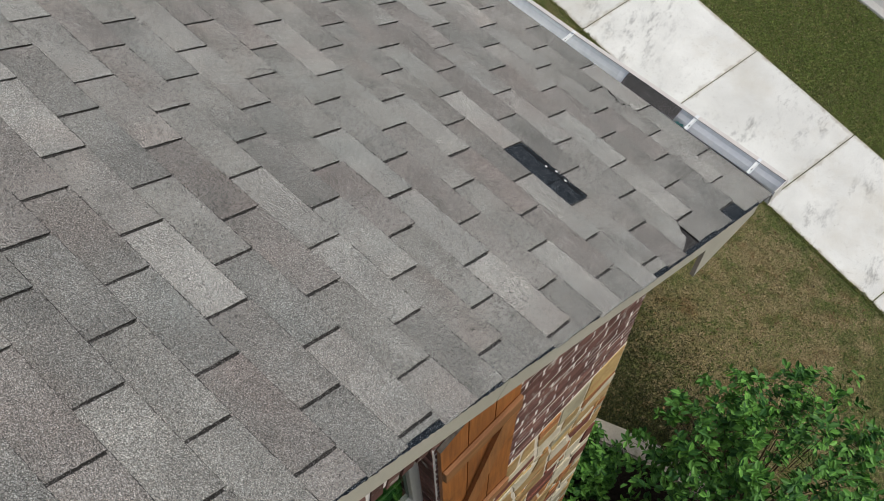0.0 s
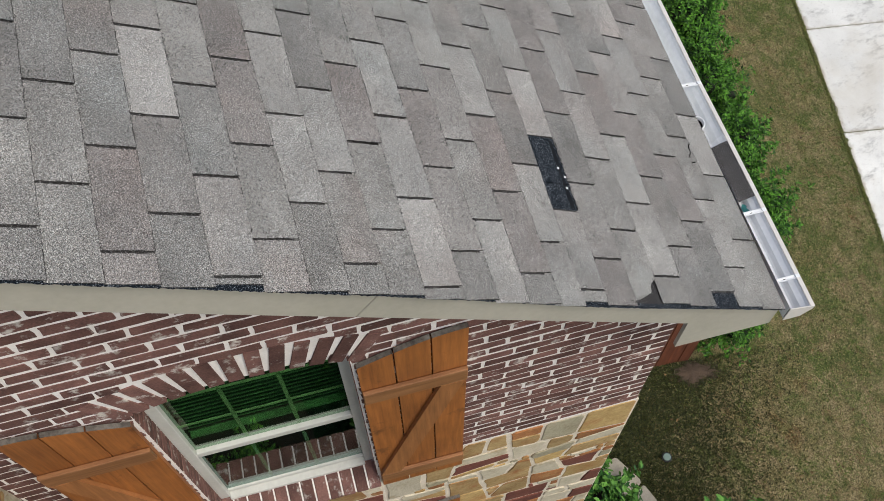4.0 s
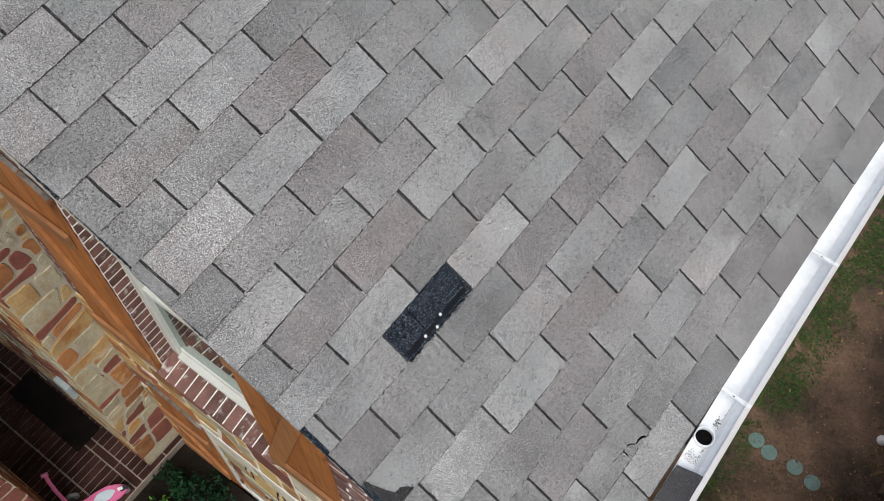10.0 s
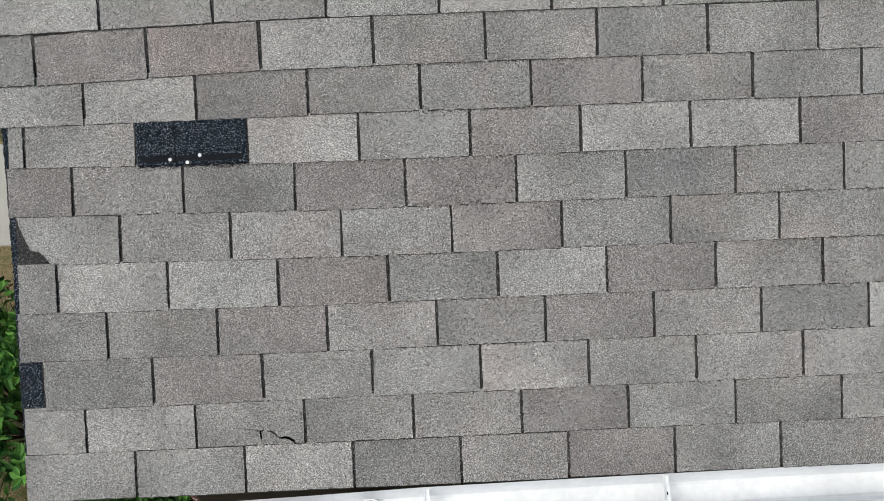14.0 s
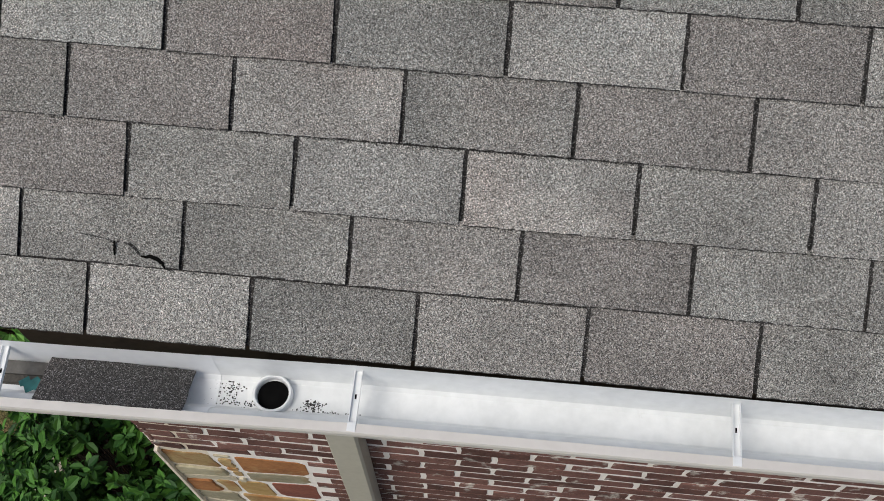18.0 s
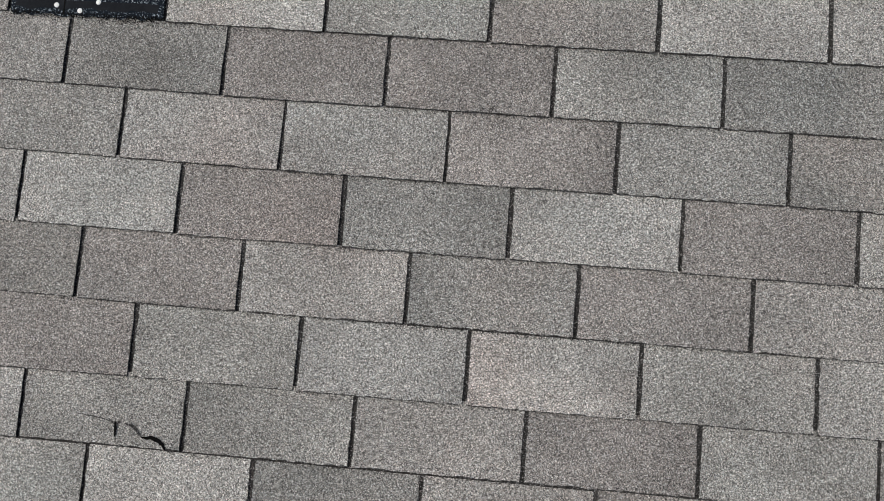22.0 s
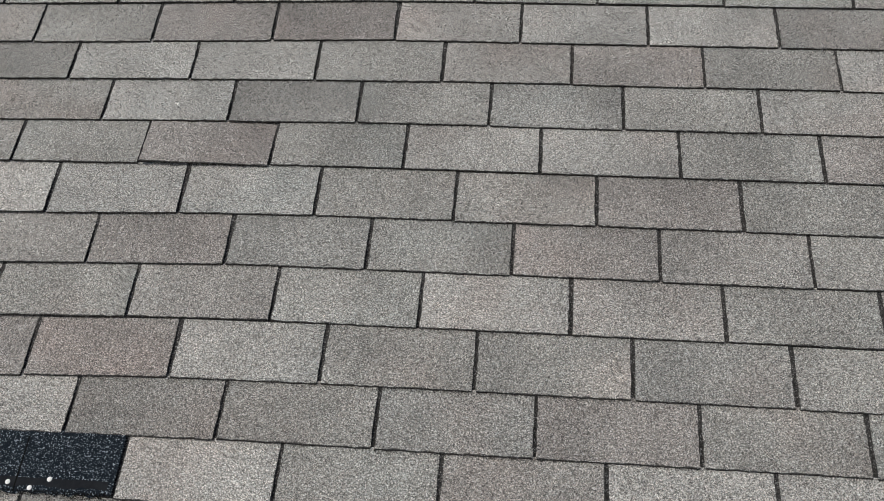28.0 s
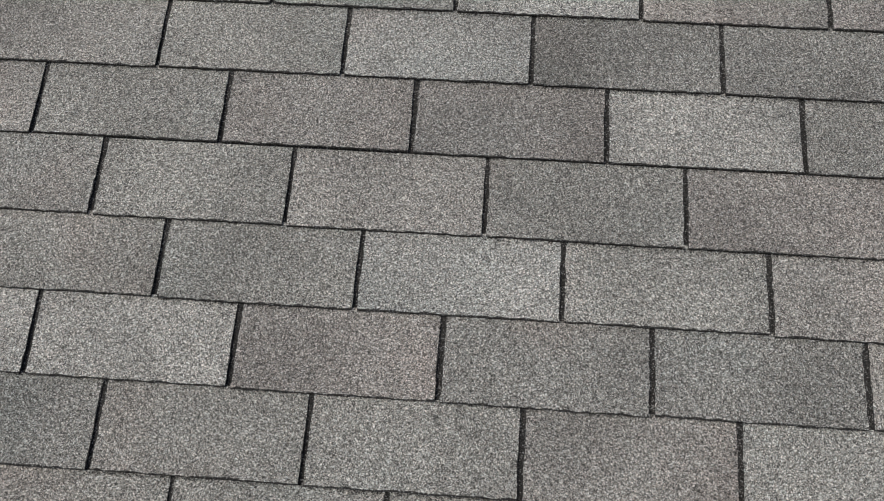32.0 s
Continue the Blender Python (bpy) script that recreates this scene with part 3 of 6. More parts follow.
deck = bmesh.new()
us, vs = [0.0, 0.2, 0.4, 0.6, 0.85, 12.0], [0.004 + 0.15 * k for k in range(17)] + [SLOPE]
net = [[deck.verts.new((u, v, sag(u, v) - 0.0025)) for u in us] for v in vs]
for lo_row, hi_row in zip(net, net[1:]):
    for k in range(len(us) - 1):
        deck.faces.new((lo_row[k], lo_row[k + 1], hi_row[k + 1], hi_row[k]))
part("underlayment", deck, ASPHALT_BLACK, roof, "black underlayment beneath the shingles")
part("deck", boxed(0.02, 12, 0.02, SLOPE, -0.06, -0.038), ASPHALT_BLACK, roof)
far_slope = part("far_slope", prism([(RIDGE_Y, Z(RISE * RIDGE_Y)), (2 * RIDGE_Y, EAVE), (2 * RIDGE_Y, EAVE - 0.05), (RIDGE_Y, Z(RISE * RIDGE_Y) - 0.05)], 12, "x"), SHINGLE["m"])
tagged(far_slope, "far slope of the grey shingle roof", "roof", kind="structure")

# small sideways and upward slips of each course, in millimetres
SLIP_U = [-6, -13, 2, 8, 2, 2, 4, 5, -4, -2, 0, 1, -6, -6, -3, 3, 1, 5, -2, 3, 3, -4, 0, 5, -3, 2, 4, -5]
SLIP_V = [-3, 2, -3, 1, 0, 1, 3, 3, 1, -3, 1, 0, -1, 2, 1, -1, -2, 2, 0, 3, 3, 0, -2, 1, 0, 2, -1, 1]
# courses drift up or down towards the rake, in millimetres at the edge
DRIFT = [0, 0, -3, 2, 6, 13, 13, 16, -3, -24, -20, -24, -27, -14, -24, -26, -38, -36, -34, -30, -28, -26, -24, -22, -20, -20, -20, -20]
# blend of each course, from its first tab (l light, m grey, d dark, b brown, w warm, c cool, v pale cool)
BLEND = {
    0: (-2, "mmldwbmddm"), 1: (-2, "mlmmwbmmmb"), 2: (-2, "mdbmvlmllw"), 3: (-2, "mdmbwdbwml"), 4: (-1, "mllbclbmwm"), 5: (0, "mdvwbcmmmw"),
    6: (0, "bwdbbmdmmwm"), 7: (0, "mwmlmwllbddm"), 8: (0, "wwldmcbmmvmw"), 9: (1, "cbblmmcmwmbm"), 10: (2, "lmwmlwmbblmm"), 11: (2, "dwbcmbwmvddm"),
    12: (2, "mlvlmmbmmvwb"), 13: (3, "mmbmllmbwmlm"), 14: (4, "mldmcmlbwdml"), 15: (4, "mllmwbmlvmlm"), 16: (5, "mbbwlldwwdmm"),
}
rng = random.Random(11)


def joint(c, j):
    return FIRST + TAB * j - SHIFT * c + SLIP_U[c] / 1000


def drift(c, u):
    return DRIFT[c] / 1000 * max(0.0, 1 - max(u, 0.0) / (0.85 if c < 14 else 1.15))


def tab_mesh(w, n=30, gap=0.0046, cut=None, longer=0.0):
    """A shingle tab from one slot to the next: thin at its head, thick at its ragged lower edge, with frayed sides. cut: torn lower-left outline."""
    bm = bmesh.new()
    low = [(gap + (w - 2 * gap) * i / n, rng.uniform(-0.001, 0.0008)) for i in range(n + 1)]
    if cut:
        low = cut + [p for p in low if p[0] > cut[-1][0] + 0.004]
    head = COURSE + 0.003 + longer
    a = [bm.verts.new((x, y, 0.001)) for x, y in low]
    b = [bm.verts.new((x + rng.uniform(-0.0006, 0.0006), y, 0.006 - 0.005 * max(y, 0) / head + rng.uniform(-0.0004, 0.0008))) for x, y in low]
    rows = [[bm.verts.new((x, y + rng.uniform(0.0003, 0.0032), 0.0064 - 0.005 * max(y, 0) / head)) for x, y in low]]
    last = len(low) - 1
    for k in range(1, 13):
        f = k / 12
        row = []
        for i, (x, y) in enumerate(low):
            if 0 < i < last and k % 6:
                row.append(None)
                continue
            side = rng.uniform(-0.0013, 0.0013) if i in (0, last) else 0.0
            row.append(bm.verts.new((x + side, y + (head - y) * f, 0.0064 * (1 - f) + 0.0004 * f)))
        rows.append(row)
    for i in range(last):
        bm.faces.new((a[i], a[i + 1], b[i + 1], b[i])).material_index = 1
        bm.faces.new((b[i], b[i + 1], rows[0][i + 1], rows[0][i])).material_index = 1
        for k in (0, 6):
            left = [rows[q][0] for q in range(k + 5, k, -1)] if i == 0 else []
            right = [rows[q][last] for q in range(k + 1, k + 6)] if i == last - 1 else []
            bm.faces.new([rows[k][i], rows[k][i + 1]] + right + [rows[k + 6][i + 1], rows[k + 6][i]] + left)
    bm.faces.new([a[0], b[0]] + [row[0] for row in rows]).material_index = 1
    bm.faces.new([row[last] for row in rows[::-1]] + [b[last], a[last]]).material_index = 1
    return mesh_of(bm, "shingle")


TONED = {}
for tone in SHINGLE:
    TONED[tone] = []
    for k in range(7):
        me = tab_mesh(TAB, gap=rng.uniform(0.0034, 0.0052))
        me.materials.append(SHINGLE[tone])
        me.materials.append(ASPHALT_BLACK)
        TONED[tone].append(me)
GONE = {(7, 2), (2, -2)}
BARE_SPAN = (joint(7, 2), joint(7, 2) + TAB)
for c in range(26):
    start, tones = BLEND.get(c, (0, ""))
    for j in range(-2, 26):
        u = joint(c, j)
        if u + TAB < 0.02 or u > 5.2 or (c, j) in GONE:
            continue
        k = j - start
        tone = tones[k] if 0 <= k < len(tones) else rng.choice("mmmwwllddbbc")
        v = COURSE * c + SLIP_V[c] / 1000
        if (c, j) == (5, 0):
            me = tab_mesh(TAB, cut=[(0.024, 0.172), (0.03, 0.12), (0.05, 0.07), (0.064, 0.046), (0.088, 0.04), (0.104, 0.026), (0.122, 0.001)])
            me.materials.append(SHINGLE[tone])
            me.materials.append(ASPHALT_BLACK)
        elif drift(c + 1, u) > drift(c, u) + 0.002 and u > 0:
            me = tab_mesh(TAB, longer=drift(c + 1, u) - drift(c, u) + 0.002)
            me.materials.append(SHINGLE[tone])
            me.materials.append(ASPHALT_BLACK)
        elif u < 0.0:
            edge = rng.choice((-0.026, -0.024, -0.022, -0.02, -0.017, -0.006)) + rng.uniform(-0.003, 0.003) - u
            me = tab_mesh(TAB - edge, 16, longer=max(0.0, drift(c + 1, 0) - drift(c, 0)))
            me.materials.append(SHINGLE[tone])
            me.materials.append(ASPHALT_BLACK)
            u += edge
        else:
            me = rng.choice(TONED[tone])
        ob = part("shingle", me, None, roof)
        d0, d1, s0, s1 = drift(c, u), drift(c, u + TAB), sag(u, v), sag(u + TAB, v)
        curl = rng.uniform(0.0, 0.25) if u > 0.05 else rng.uniform(0.0, 0.9)
        ob.location = (u, v + d0 + rng.uniform(-0.0012, 0.0012), s0 + 0.0012 * curl)
        ob.rotation_euler = (radians(-0.3 * curl), math.atan2(s0 - s1, TAB), math.atan2(d1 - d0, TAB) + radians(rng.uniform(-0.18, 0.18)))
        if (c, j) == (13, 5):
            ob.location.z, ob.rotation_euler = 0.007, (radians(-2.4), radians(0.8), 0)
# black grit caught below the butts of some courses, also drawing their shadow lines
drift_rng = random.Random(91)
caught = bmesh.new()
for c in range(1, 22):
    for j in range(0, 14):
        amount = drift_rng.choice((0, 0, 25, 60, 110))
        u = joint(c, j)
        for _ in range(amount):
            x = u + drift_rng.uniform(0.0, TAB)
            y = COURSE * c + SLIP_V[c] / 1000 + drift(c, x) - 0.0005 - abs(drift_rng.gauss(0, 0.0032))
            k, z = drift_rng.uniform(0.0007, 0.0016), sag(x, y) + 0.0022
            if x > 0.01 and not (c == 8 and BARE_SPAN[0] < x < BARE_SPAN[1]):
                caught.faces.new([caught.verts.new((x + k * math.cos(a), y + k * math.sin(a), z)) for a in (0.2, 1.5, 2.7, 3.9, 5.2)])
part("caught_grit", caught, ASPHALT_BLACK, roof, "black grit below the courses that also draws their shadow lines")["kind"] = "stuff"
# the plain field beyond
field = bmesh.new()
for c in range(38):
    for j in range(-2, 52):
        u = FIRST + TAB * j - SHIFT * c
        if (u + SLIP_U[c % 28] / 1000 <= 5.2 and c < 26) or u + TAB < 0 or u > 11.7:
            continue
        x0, x1, y = max(u, 0) + 0.004, u + TAB - 0.004, COURSE * c
        vs = [field.verts.new(p) for p in ((x0, y, 0.006), (x1, y, 0.006), (x1, y + COURSE + 0.02, 0.0008), (x0, y + COURSE + 0.02, 0.0008))]
        field.faces.new(vs)
far_field = part("shingle_field", field, SHINGLE["m"], roof)
far_field["kind"] = "stuff"

# starter strip that shows, black and gritty, where the tabs end short of the rake
strip = bmesh.new()
last = None
for i in range(541):
    v = 0.006 + 0.0065 * i
    u0 = -0.019 + rng.uniform(-0.0022, 0.0018)
    row = [strip.verts.new(p) for p in ((u0 + 0.001, v, sag(0, v) - 0.0075), (u0, v, sag(0, v) - 0.0035), (0.045, v, sag(0.04, v) - 0.0035))]
    if last:
        for k in (0, 1):
            strip.faces.new((last[k], last[k + 1], row[k + 1], row[k]))
    last = row
part("starter_strip", strip, SEALED, roof, "ragged black starter strip along the rake")


def bared(u0, u1, v0, v1, lift):
    """A bared sheet whose sides are ragged, following the dip of the deck."""
    bm = bmesh.new()
    n = 22
    lo = [bm.verts.new((u0 + (u1 - u0) * k / n, v0 + rng.uniform(-0.005, 0.004), sag(u0 + (u1 - u0) * k / n, v0) + lift)) for k in range(n + 1)]
    hi = [bm.verts.new((u0 + (u1 - u0) * k / n, v1, sag(u0 + (u1 - u0) * k / n, v1) + lift)) for k in range(n + 1)]
    for k in range(n):
        bm.faces.new((lo[k], lo[k + 1], hi[k + 1], hi[k]))
    return bm


# bared strip: tar-black sheet, the seal line worn to a smooth band, a butt joint and three nails
BARE_U, BARE_V = joint(7, 2), COURSE * 7 + 0.011
part("bared_sheet", bared(BARE_U + 0.003, BARE_U + TAB - 0.003, BARE_V - 0.002, COURSE * 8 + 0.004, 0.0052), SEALED, roof, "black bared asphalt where a tab is missing")
part("seal_band", bared(BARE_U + 0.012, BARE_U + TAB - 0.014, BARE_V + 0.012, BARE_V + 0.03, 0.0058), SMOOTH_TAR, roof, "smooth tar band where the tab was sealed")
part("butt_joint", boxed(BARE_U + 0.117, BARE_U + 0.1195, BARE_V, COURSE * 8 - 0.012, sag(BARE_U + 0.12, BARE_V) + 0.003, sag(BARE_U + 0.12, BARE_V) + 0.0066), BLACK, roof)
part("bared_sheet", bared(-0.018, joint(2, -1) - 0.004, COURSE * 2 + 0.008, COURSE * 3 + 0.02, 0.0022), SEALED, roof, "black bared asphalt where a tab is missing")
# grit washed off the bared strip over the tabs below it
grit_rng = random.Random(77)
spill = bmesh.new()
for _ in range(420):
    x, y = grit_rng.uniform(BARE_U + 0.004, BARE_U + TAB - 0.004), BARE_V - abs(grit_rng.gauss(0, 0.008)) + 0.004
    k, z = grit_rng.uniform(0.0007, 0.0019), sag(x, y) + 0.0062
    rim = [spill.verts.new((x + k * math.cos(a), y + k * math.sin(a), z)) for a in (0.2, 1.5, 2.7, 3.9, 5.2)]
    spill.faces.new(rim)
part("washed_grit", spill, BLACK, roof, "black grit washed over the tabs below")["kind"] = "stuff"
for x, y in ((0.480, 1.028), (0.531, 1.018), (0.569, 1.038)):
    bm = bmesh.new()
    bmesh.ops.create_uvsphere(bm, u_segments=12, v_segments=6, radius=0.0055)
    for vtx in bm.verts:
        vtx.co.z *= 0.35
    nail = part("nail", bm, WHITE, roof, "bright roofing nail head")
    nail.location = (x, y, sag(x, y) + 0.007)


def ribbon(points, width, z, taper=0.25):
    """A thin ragged strip along points, tapering at both ends."""
    bm = bmesh.new()
    last = None
    n = len(points)
    for i, (x, y) in enumerate(points):
        (x0, y0), (x1, y1) = points[max(i - 1, 0)], points[min(i + 1, n - 1)]
        long = math.hypot(x1 - x0, y1 - y0)
        nx, ny = (y0 - y1) / long, (x1 - x0) / long
        w = width * (taper + (1 - taper) * math.sin(math.pi * (i + 0.5) / n)) / 2
        p, q = bm.verts.new((x - nx * w, y - ny * w, z)), bm.verts.new((x + nx * w, y + ny * w, z))
        if last:
            bm.faces.new((last[0], p, q, last[1]))
        last = (p, q)
    return bm


def frayed(points, step=0.004, off=0.0012):
    """Points between the given ones, each set a little off the line."""
    out = []
    for (x0, y0), (x1, y1) in zip(points, points[1:]):
        n = max(1, int(math.hypot(x1 - x0, y1 - y0) / step))
        out += [(x0 + (x1 - x0) * i / n + rng.uniform(-off, off), y0 + (y1 - y0) * i / n + rng.uniform(-off, off)) for i in range(n)]
    return out + [points[-1]]


part("crack", ribbon(frayed([(0.722, 0.191), (0.741, 0.185), (0.75, 0.174), (0.761, 0.164)]), 0.006, 0.0072), ASPHALT_BLACK, roof, "jagged black crack in a tab")
part("crack", ribbon(frayed([(0.757, 0.165), (0.776, 0.168), (0.791, 0.163), (0.802, 0.156), (0.808, 0.145)]), 0.0085, 0.0074), BLACK, roof, "jagged black crack in a tab")
part("crack", ribbon(frayed([(0.808, 0.145), (0.818, 0.143), (0.826, 0.142)]), 0.002, 0.0072), ASPHALT_BLACK, roof)
part("crack", ribbon(frayed([(0.623, 0.202), (0.651, 0.2), (0.682, 0.196), (0.7, 0.192)], 0.006, 0.0008), 0.002, 0.0072), ASPHALT_BLACK, roof)
part("crack", ribbon(frayed([(0.703, 0.193), (0.7045, 0.183), (0.7035, 0.174), (0.7045, 0.163)]), 0.006, 0.0074), BLACK, roof)
part("crack", ribbon(frayed([(0.695, 0.192), (0.704, 0.19), (0.715, 0.192)]), 0.005, 0.0072), ASPHALT_BLACK, roof)

# rake board, eave box, soffit
rake = thing("rake_trim", "beige painted rake board under the shingle edge", "trim", "structure", (0, 0, EAVE))
rake.rotation_euler.x = radians(PITCH)
for v0, v1 in ((0.395, 1.98), (1.983, 5.4)):
    part("rake_board", boxed(0.0085, 0.034, v0, v1, -0.197, -0.045, bevel=0.003), TRIM, rake)
part("drip_edge", boxed(0.004, 0.04, 0.0, 5.4, -0.0445, -0.036), TRIM, rake)
eave_box = thing("eave_return", "beige painted boxed eave return at the roof corner", "trim", "structure")
part("end_board", prism([(0.432, Z(-0.215)), (-0.012, Z(-0.222)), (-0.012, Z(-0.062)), (0.432, Z(0.245))], 0.02, "x", 0.012), TRIM, eave_box)
part("soffit", boxed(0.47, 12, 0.0215, WALL_Y + 0.01, Z(-0.225), Z(-0.205)), TRIM, eave_box)
part("fascia", boxed(0.47, 12, 0.022, 0.042, Z(-0.204), Z(-0.03)), DARK_BOARD, eave_box, "dark brown fascia board, coloured for the shaded gap behind the gutter")
soffit_rake = part("rake_soffit", prism([(0.44, Z(0.05)), (RIDGE_Y, Z(RISE * (RIDGE_Y - 0.44) + 0.05)), (RIDGE_Y, Z(RISE * (RIDGE_Y - 0.44) + 0.07)), (0.44, Z(0.07))], 0.2, "x", 0.037), TRIM)
tagged(soffit_rake, "beige painted soffit under the rake", "trim", kind="structure")

# ---- gutter ----
gutter = thing("gutter", "galvanised box gutter with a cream lip along the eave", "gutter")
prof = [(0.0, -0.022), (-0.002, -0.128), (-0.010, -0.136), (-0.067, -0.136), (-0.074, -0.128), (-0.084, -0.1), (-0.102, -0.082), (-0.107, -0.062)]
back_prof = [(y - 0.003 if i > 4 else y, z - 0.003) for i, (y, z) in enumerate(prof)]
# the free end has come away from the eave: distance of the back from the eave line along it
RUN = [(-0.014, -0.034), (0.3, -0.028), (0.6, -0.0225), (0.885, -0.016), (1.2, -0.0075), (1.7, -0.0025), (2.4, 0.002), (3.2, 0.004), (12.0, 0.004)]


def off_eave(x):
    return float(np.interp(x, [p[0] for p in RUN], [p[1] for p in RUN]))


def swept(outline, x0, x1):
    """An outline of (y, z) pairs, from the gutter's back and the eave, carried along the run."""
    bm = bmesh.new()
    xs = [x0] + [p[0] for p in RUN if x0 + 0.01 < p[0] < x1 - 0.01] + [x1]
    rings = [[bm.verts.new((x, y + off_eave(x), Z(z))) for y, z in outline] for x in xs]
    n = len(outline)
    for p, q in zip(rings, rings[1:]):
        for i in range(n):
            bm.faces.new((p[i], p[(i + 1) % n], q[(i + 1) % n], q[i]))
    bm.faces.new(rings[0][::-1])
    bm.faces.new(rings[-1])
    bmesh.ops.recalc_face_normals(bm, faces=bm.faces[:])
    return bm


trough = prof + back_prof[::-1]
part("trough", swept(trough, 0.88, 12.0), METAL, gutter)
part("trough", swept([(y * 0.985 - 0.0008, z + 0.0012) for y, z in trough], -0.012, 0.905), DULL_METAL, gutter, "duller lapped end length of the trough")
part("lip", swept([(-0.108, -0.058), (-0.127, -0.058), (-0.129, -0.066), (-0.127, -0.088), (-0.117, -0.09), (-0.1135, -0.066)], -0.014, 12.0), CREAM, gutter)
part("end_cap", prism([(-0.036, Z(-0.024)), (-0.16, Z(-0.06)), (-0.158, Z(-0.085)), (-0.118, Z(-0.14)), (-0.036, Z(-0.14))], 0.004, "x", -0.019), CREAM, gutter)
strap_bm = bmesh.new()
box(strap_bm, -0.0085, 0.0085, -0.112, 0.006, 0.0, 0.002)
box(strap_bm, -0.0085, -0.0065, -0.112, 0.006, 0.0021, 0.009)
box(strap_bm, 0.0065, 0.0085, -0.112, 0.006, 0.0021, 0.009)
box(strap_bm, -0.0085, 0.0085, -0.125, -0.106, 0.0, 0.0105)
strap_mesh = mesh_of(strap_bm, "strap")
# flat black block stands in for the dark opening in a strap
slot_mesh = mesh_of(boxed(-0.0018, 0.0018, -0.058, -0.048, 0.0021, 0.0026), "slot")
for x in (0.128, 0.471, 1.204, 1.962, 2.831, 3.66, 4.5, 5.3):
    s = part("strap", strap_mesh, METAL, gutter)
    s.location = (x, off_eave(x), Z(-0.056))
    s.rotation_euler = (radians(5), 0, radians(2 if x < 1 else 0))
    part("slot", slot_mesh, BLACK, s)
ring = bmesh.new()
rows = []
for r, z in ((0.045, 0.001), (0.0445, 0.019), (0.0425, 0.0215), (0.039, 0.0215), (0.037, 0.018), (0.036, -0.12)):
    rows.append([ring.verts.new((r * math.cos(a * math.tau / 28), r * math.sin(a * math.tau / 28), z)) for a in range(28)])
for p, q in zip(rows, rows[1:]):
    for i in range(28):
        ring.faces.new((p[i], p[(i + 1) % 28], q[(i + 1) % 28], q[i]))
ring.faces.new(rows[-1])
outlet = part("outlet", ring, METAL, gutter, "round downspout outlet")
outlet.location, outlet.scale = (1.022, -0.051, Z(-0.135)), (0.93, 0.93, 1)
# flat black disc stands in for the darkness down the outlet
hole = bmesh.new()
bmesh.ops.create_circle(hole, cap_ends=True, segments=24, radius=0.0355)
dark_hole = part("outlet_hole", hole, BLACK, outlet)
dark_hole.location = (0, 0, 0.003)
part("sludge", swept([(-0.006, -0.134), (-0.006, -0.122), (-0.034, -0.125), (-0.036, -0.134)], -0.009, 0.6), weathered("grey_sludge", (0.04, 0.037, 0.034), (0.15, 0.145, 0.135), 7, 60, 0.7, relief=0.6), gutter, "dark grey damp sludge on the gutter floor")
part("grit_bed", swept([(-0.0365, -0.134), (-0.0365, -0.1265), (-0.052, -0.129), (-0.056, -0.134)], -0.009, 0.57), weathered("grey_grit", (0.035, 0.032, 0.028), (0.13, 0.12, 0.105), 14, 160, 0.9, relief=1.0), gutter, "grey washed-down granules on the gutter floor")
for cx, cy, sx, sy, count, label in ((0.93, -0.045, 0.018, 0.012, 90, "scatter of black granules on the gutter floor"), (0.95, -0.073, 0.04, 0.004, 80, ""), (1.108, -0.062, 0.011, 0.006, 90, ""), (1.13, -0.0785, 0.04, 0.003, 130, "")):
    bm = bmesh.new()
    for _ in range(count):
        x, y = grit_rng.gauss(cx, sx), max(-0.081, min(-0.028, grit_rng.gauss(cy, sy)))
        k = grit_rng.uniform(0.0008, 0.0024)
        ring_pts = [bm.verts.new((x + k * grit_rng.uniform(0.6, 1.3) * math.cos(a), y + k * grit_rng.uniform(0.6, 1.3) * math.sin(a), Z(-0.1358))) for a in (0.2, 1.4, 2.7, 3.9, 5.2)]
        peak = bm.verts.new((x, y, Z(-0.1358) + k * 0.8))
        for i in range(5):
            bm.faces.new((ring_pts[i], ring_pts[(i + 1) % 5], peak))
    part("grit", bm, ASPHALT_BLACK, gutter, label)["kind"] = "stuff"


def fallen_tab():
    """A torn tab, slightly curled, with frayed sides."""
    bm = bmesh.new()
    n, m = 22, 8
    top, low = [], []
    for j in range(m + 1):
        for i in range(n + 1):
            x, y = -0.153 + 0.306 * i / n, -0.055 + 0.11 * j / m
            x += rng.uniform(-0.0015, 0.0015) if i in (0, n) else 0.0
            y += rng.uniform(-0.0015, 0.0015) if j in (0, m) else 0.0
            z = 0.004 * math.sin(2.6 * i / n + 0.8 * j / m) - 0.002 * (j / m) ** 2
            top.append(bm.verts.new((x, y, z + 0.002)))
            low.append(bm.verts.new((x, y, z - 0.002)))
    w = n + 1
    for j in range(m):
        for i in range(n):
            a = j * w + i
            bm.faces.new((top[a], top[a + 1], top[a + w + 1], top[a + w]))
            bm.faces.new((low[a], low[a + w], low[a + w + 1], low[a + 1]))
    rim = list(range(w)) + [w * j + n for j in range(1, m + 1)] + [w * m + i for i in range(n - 1, -1, -1)] + [w * j for j in range(m - 1, 0, -1)]
    for a, b in zip(rim, rim[1:] + rim[:1]):
        bm.faces.new((top[b], top[a], low[a], low[b]))
    return bm


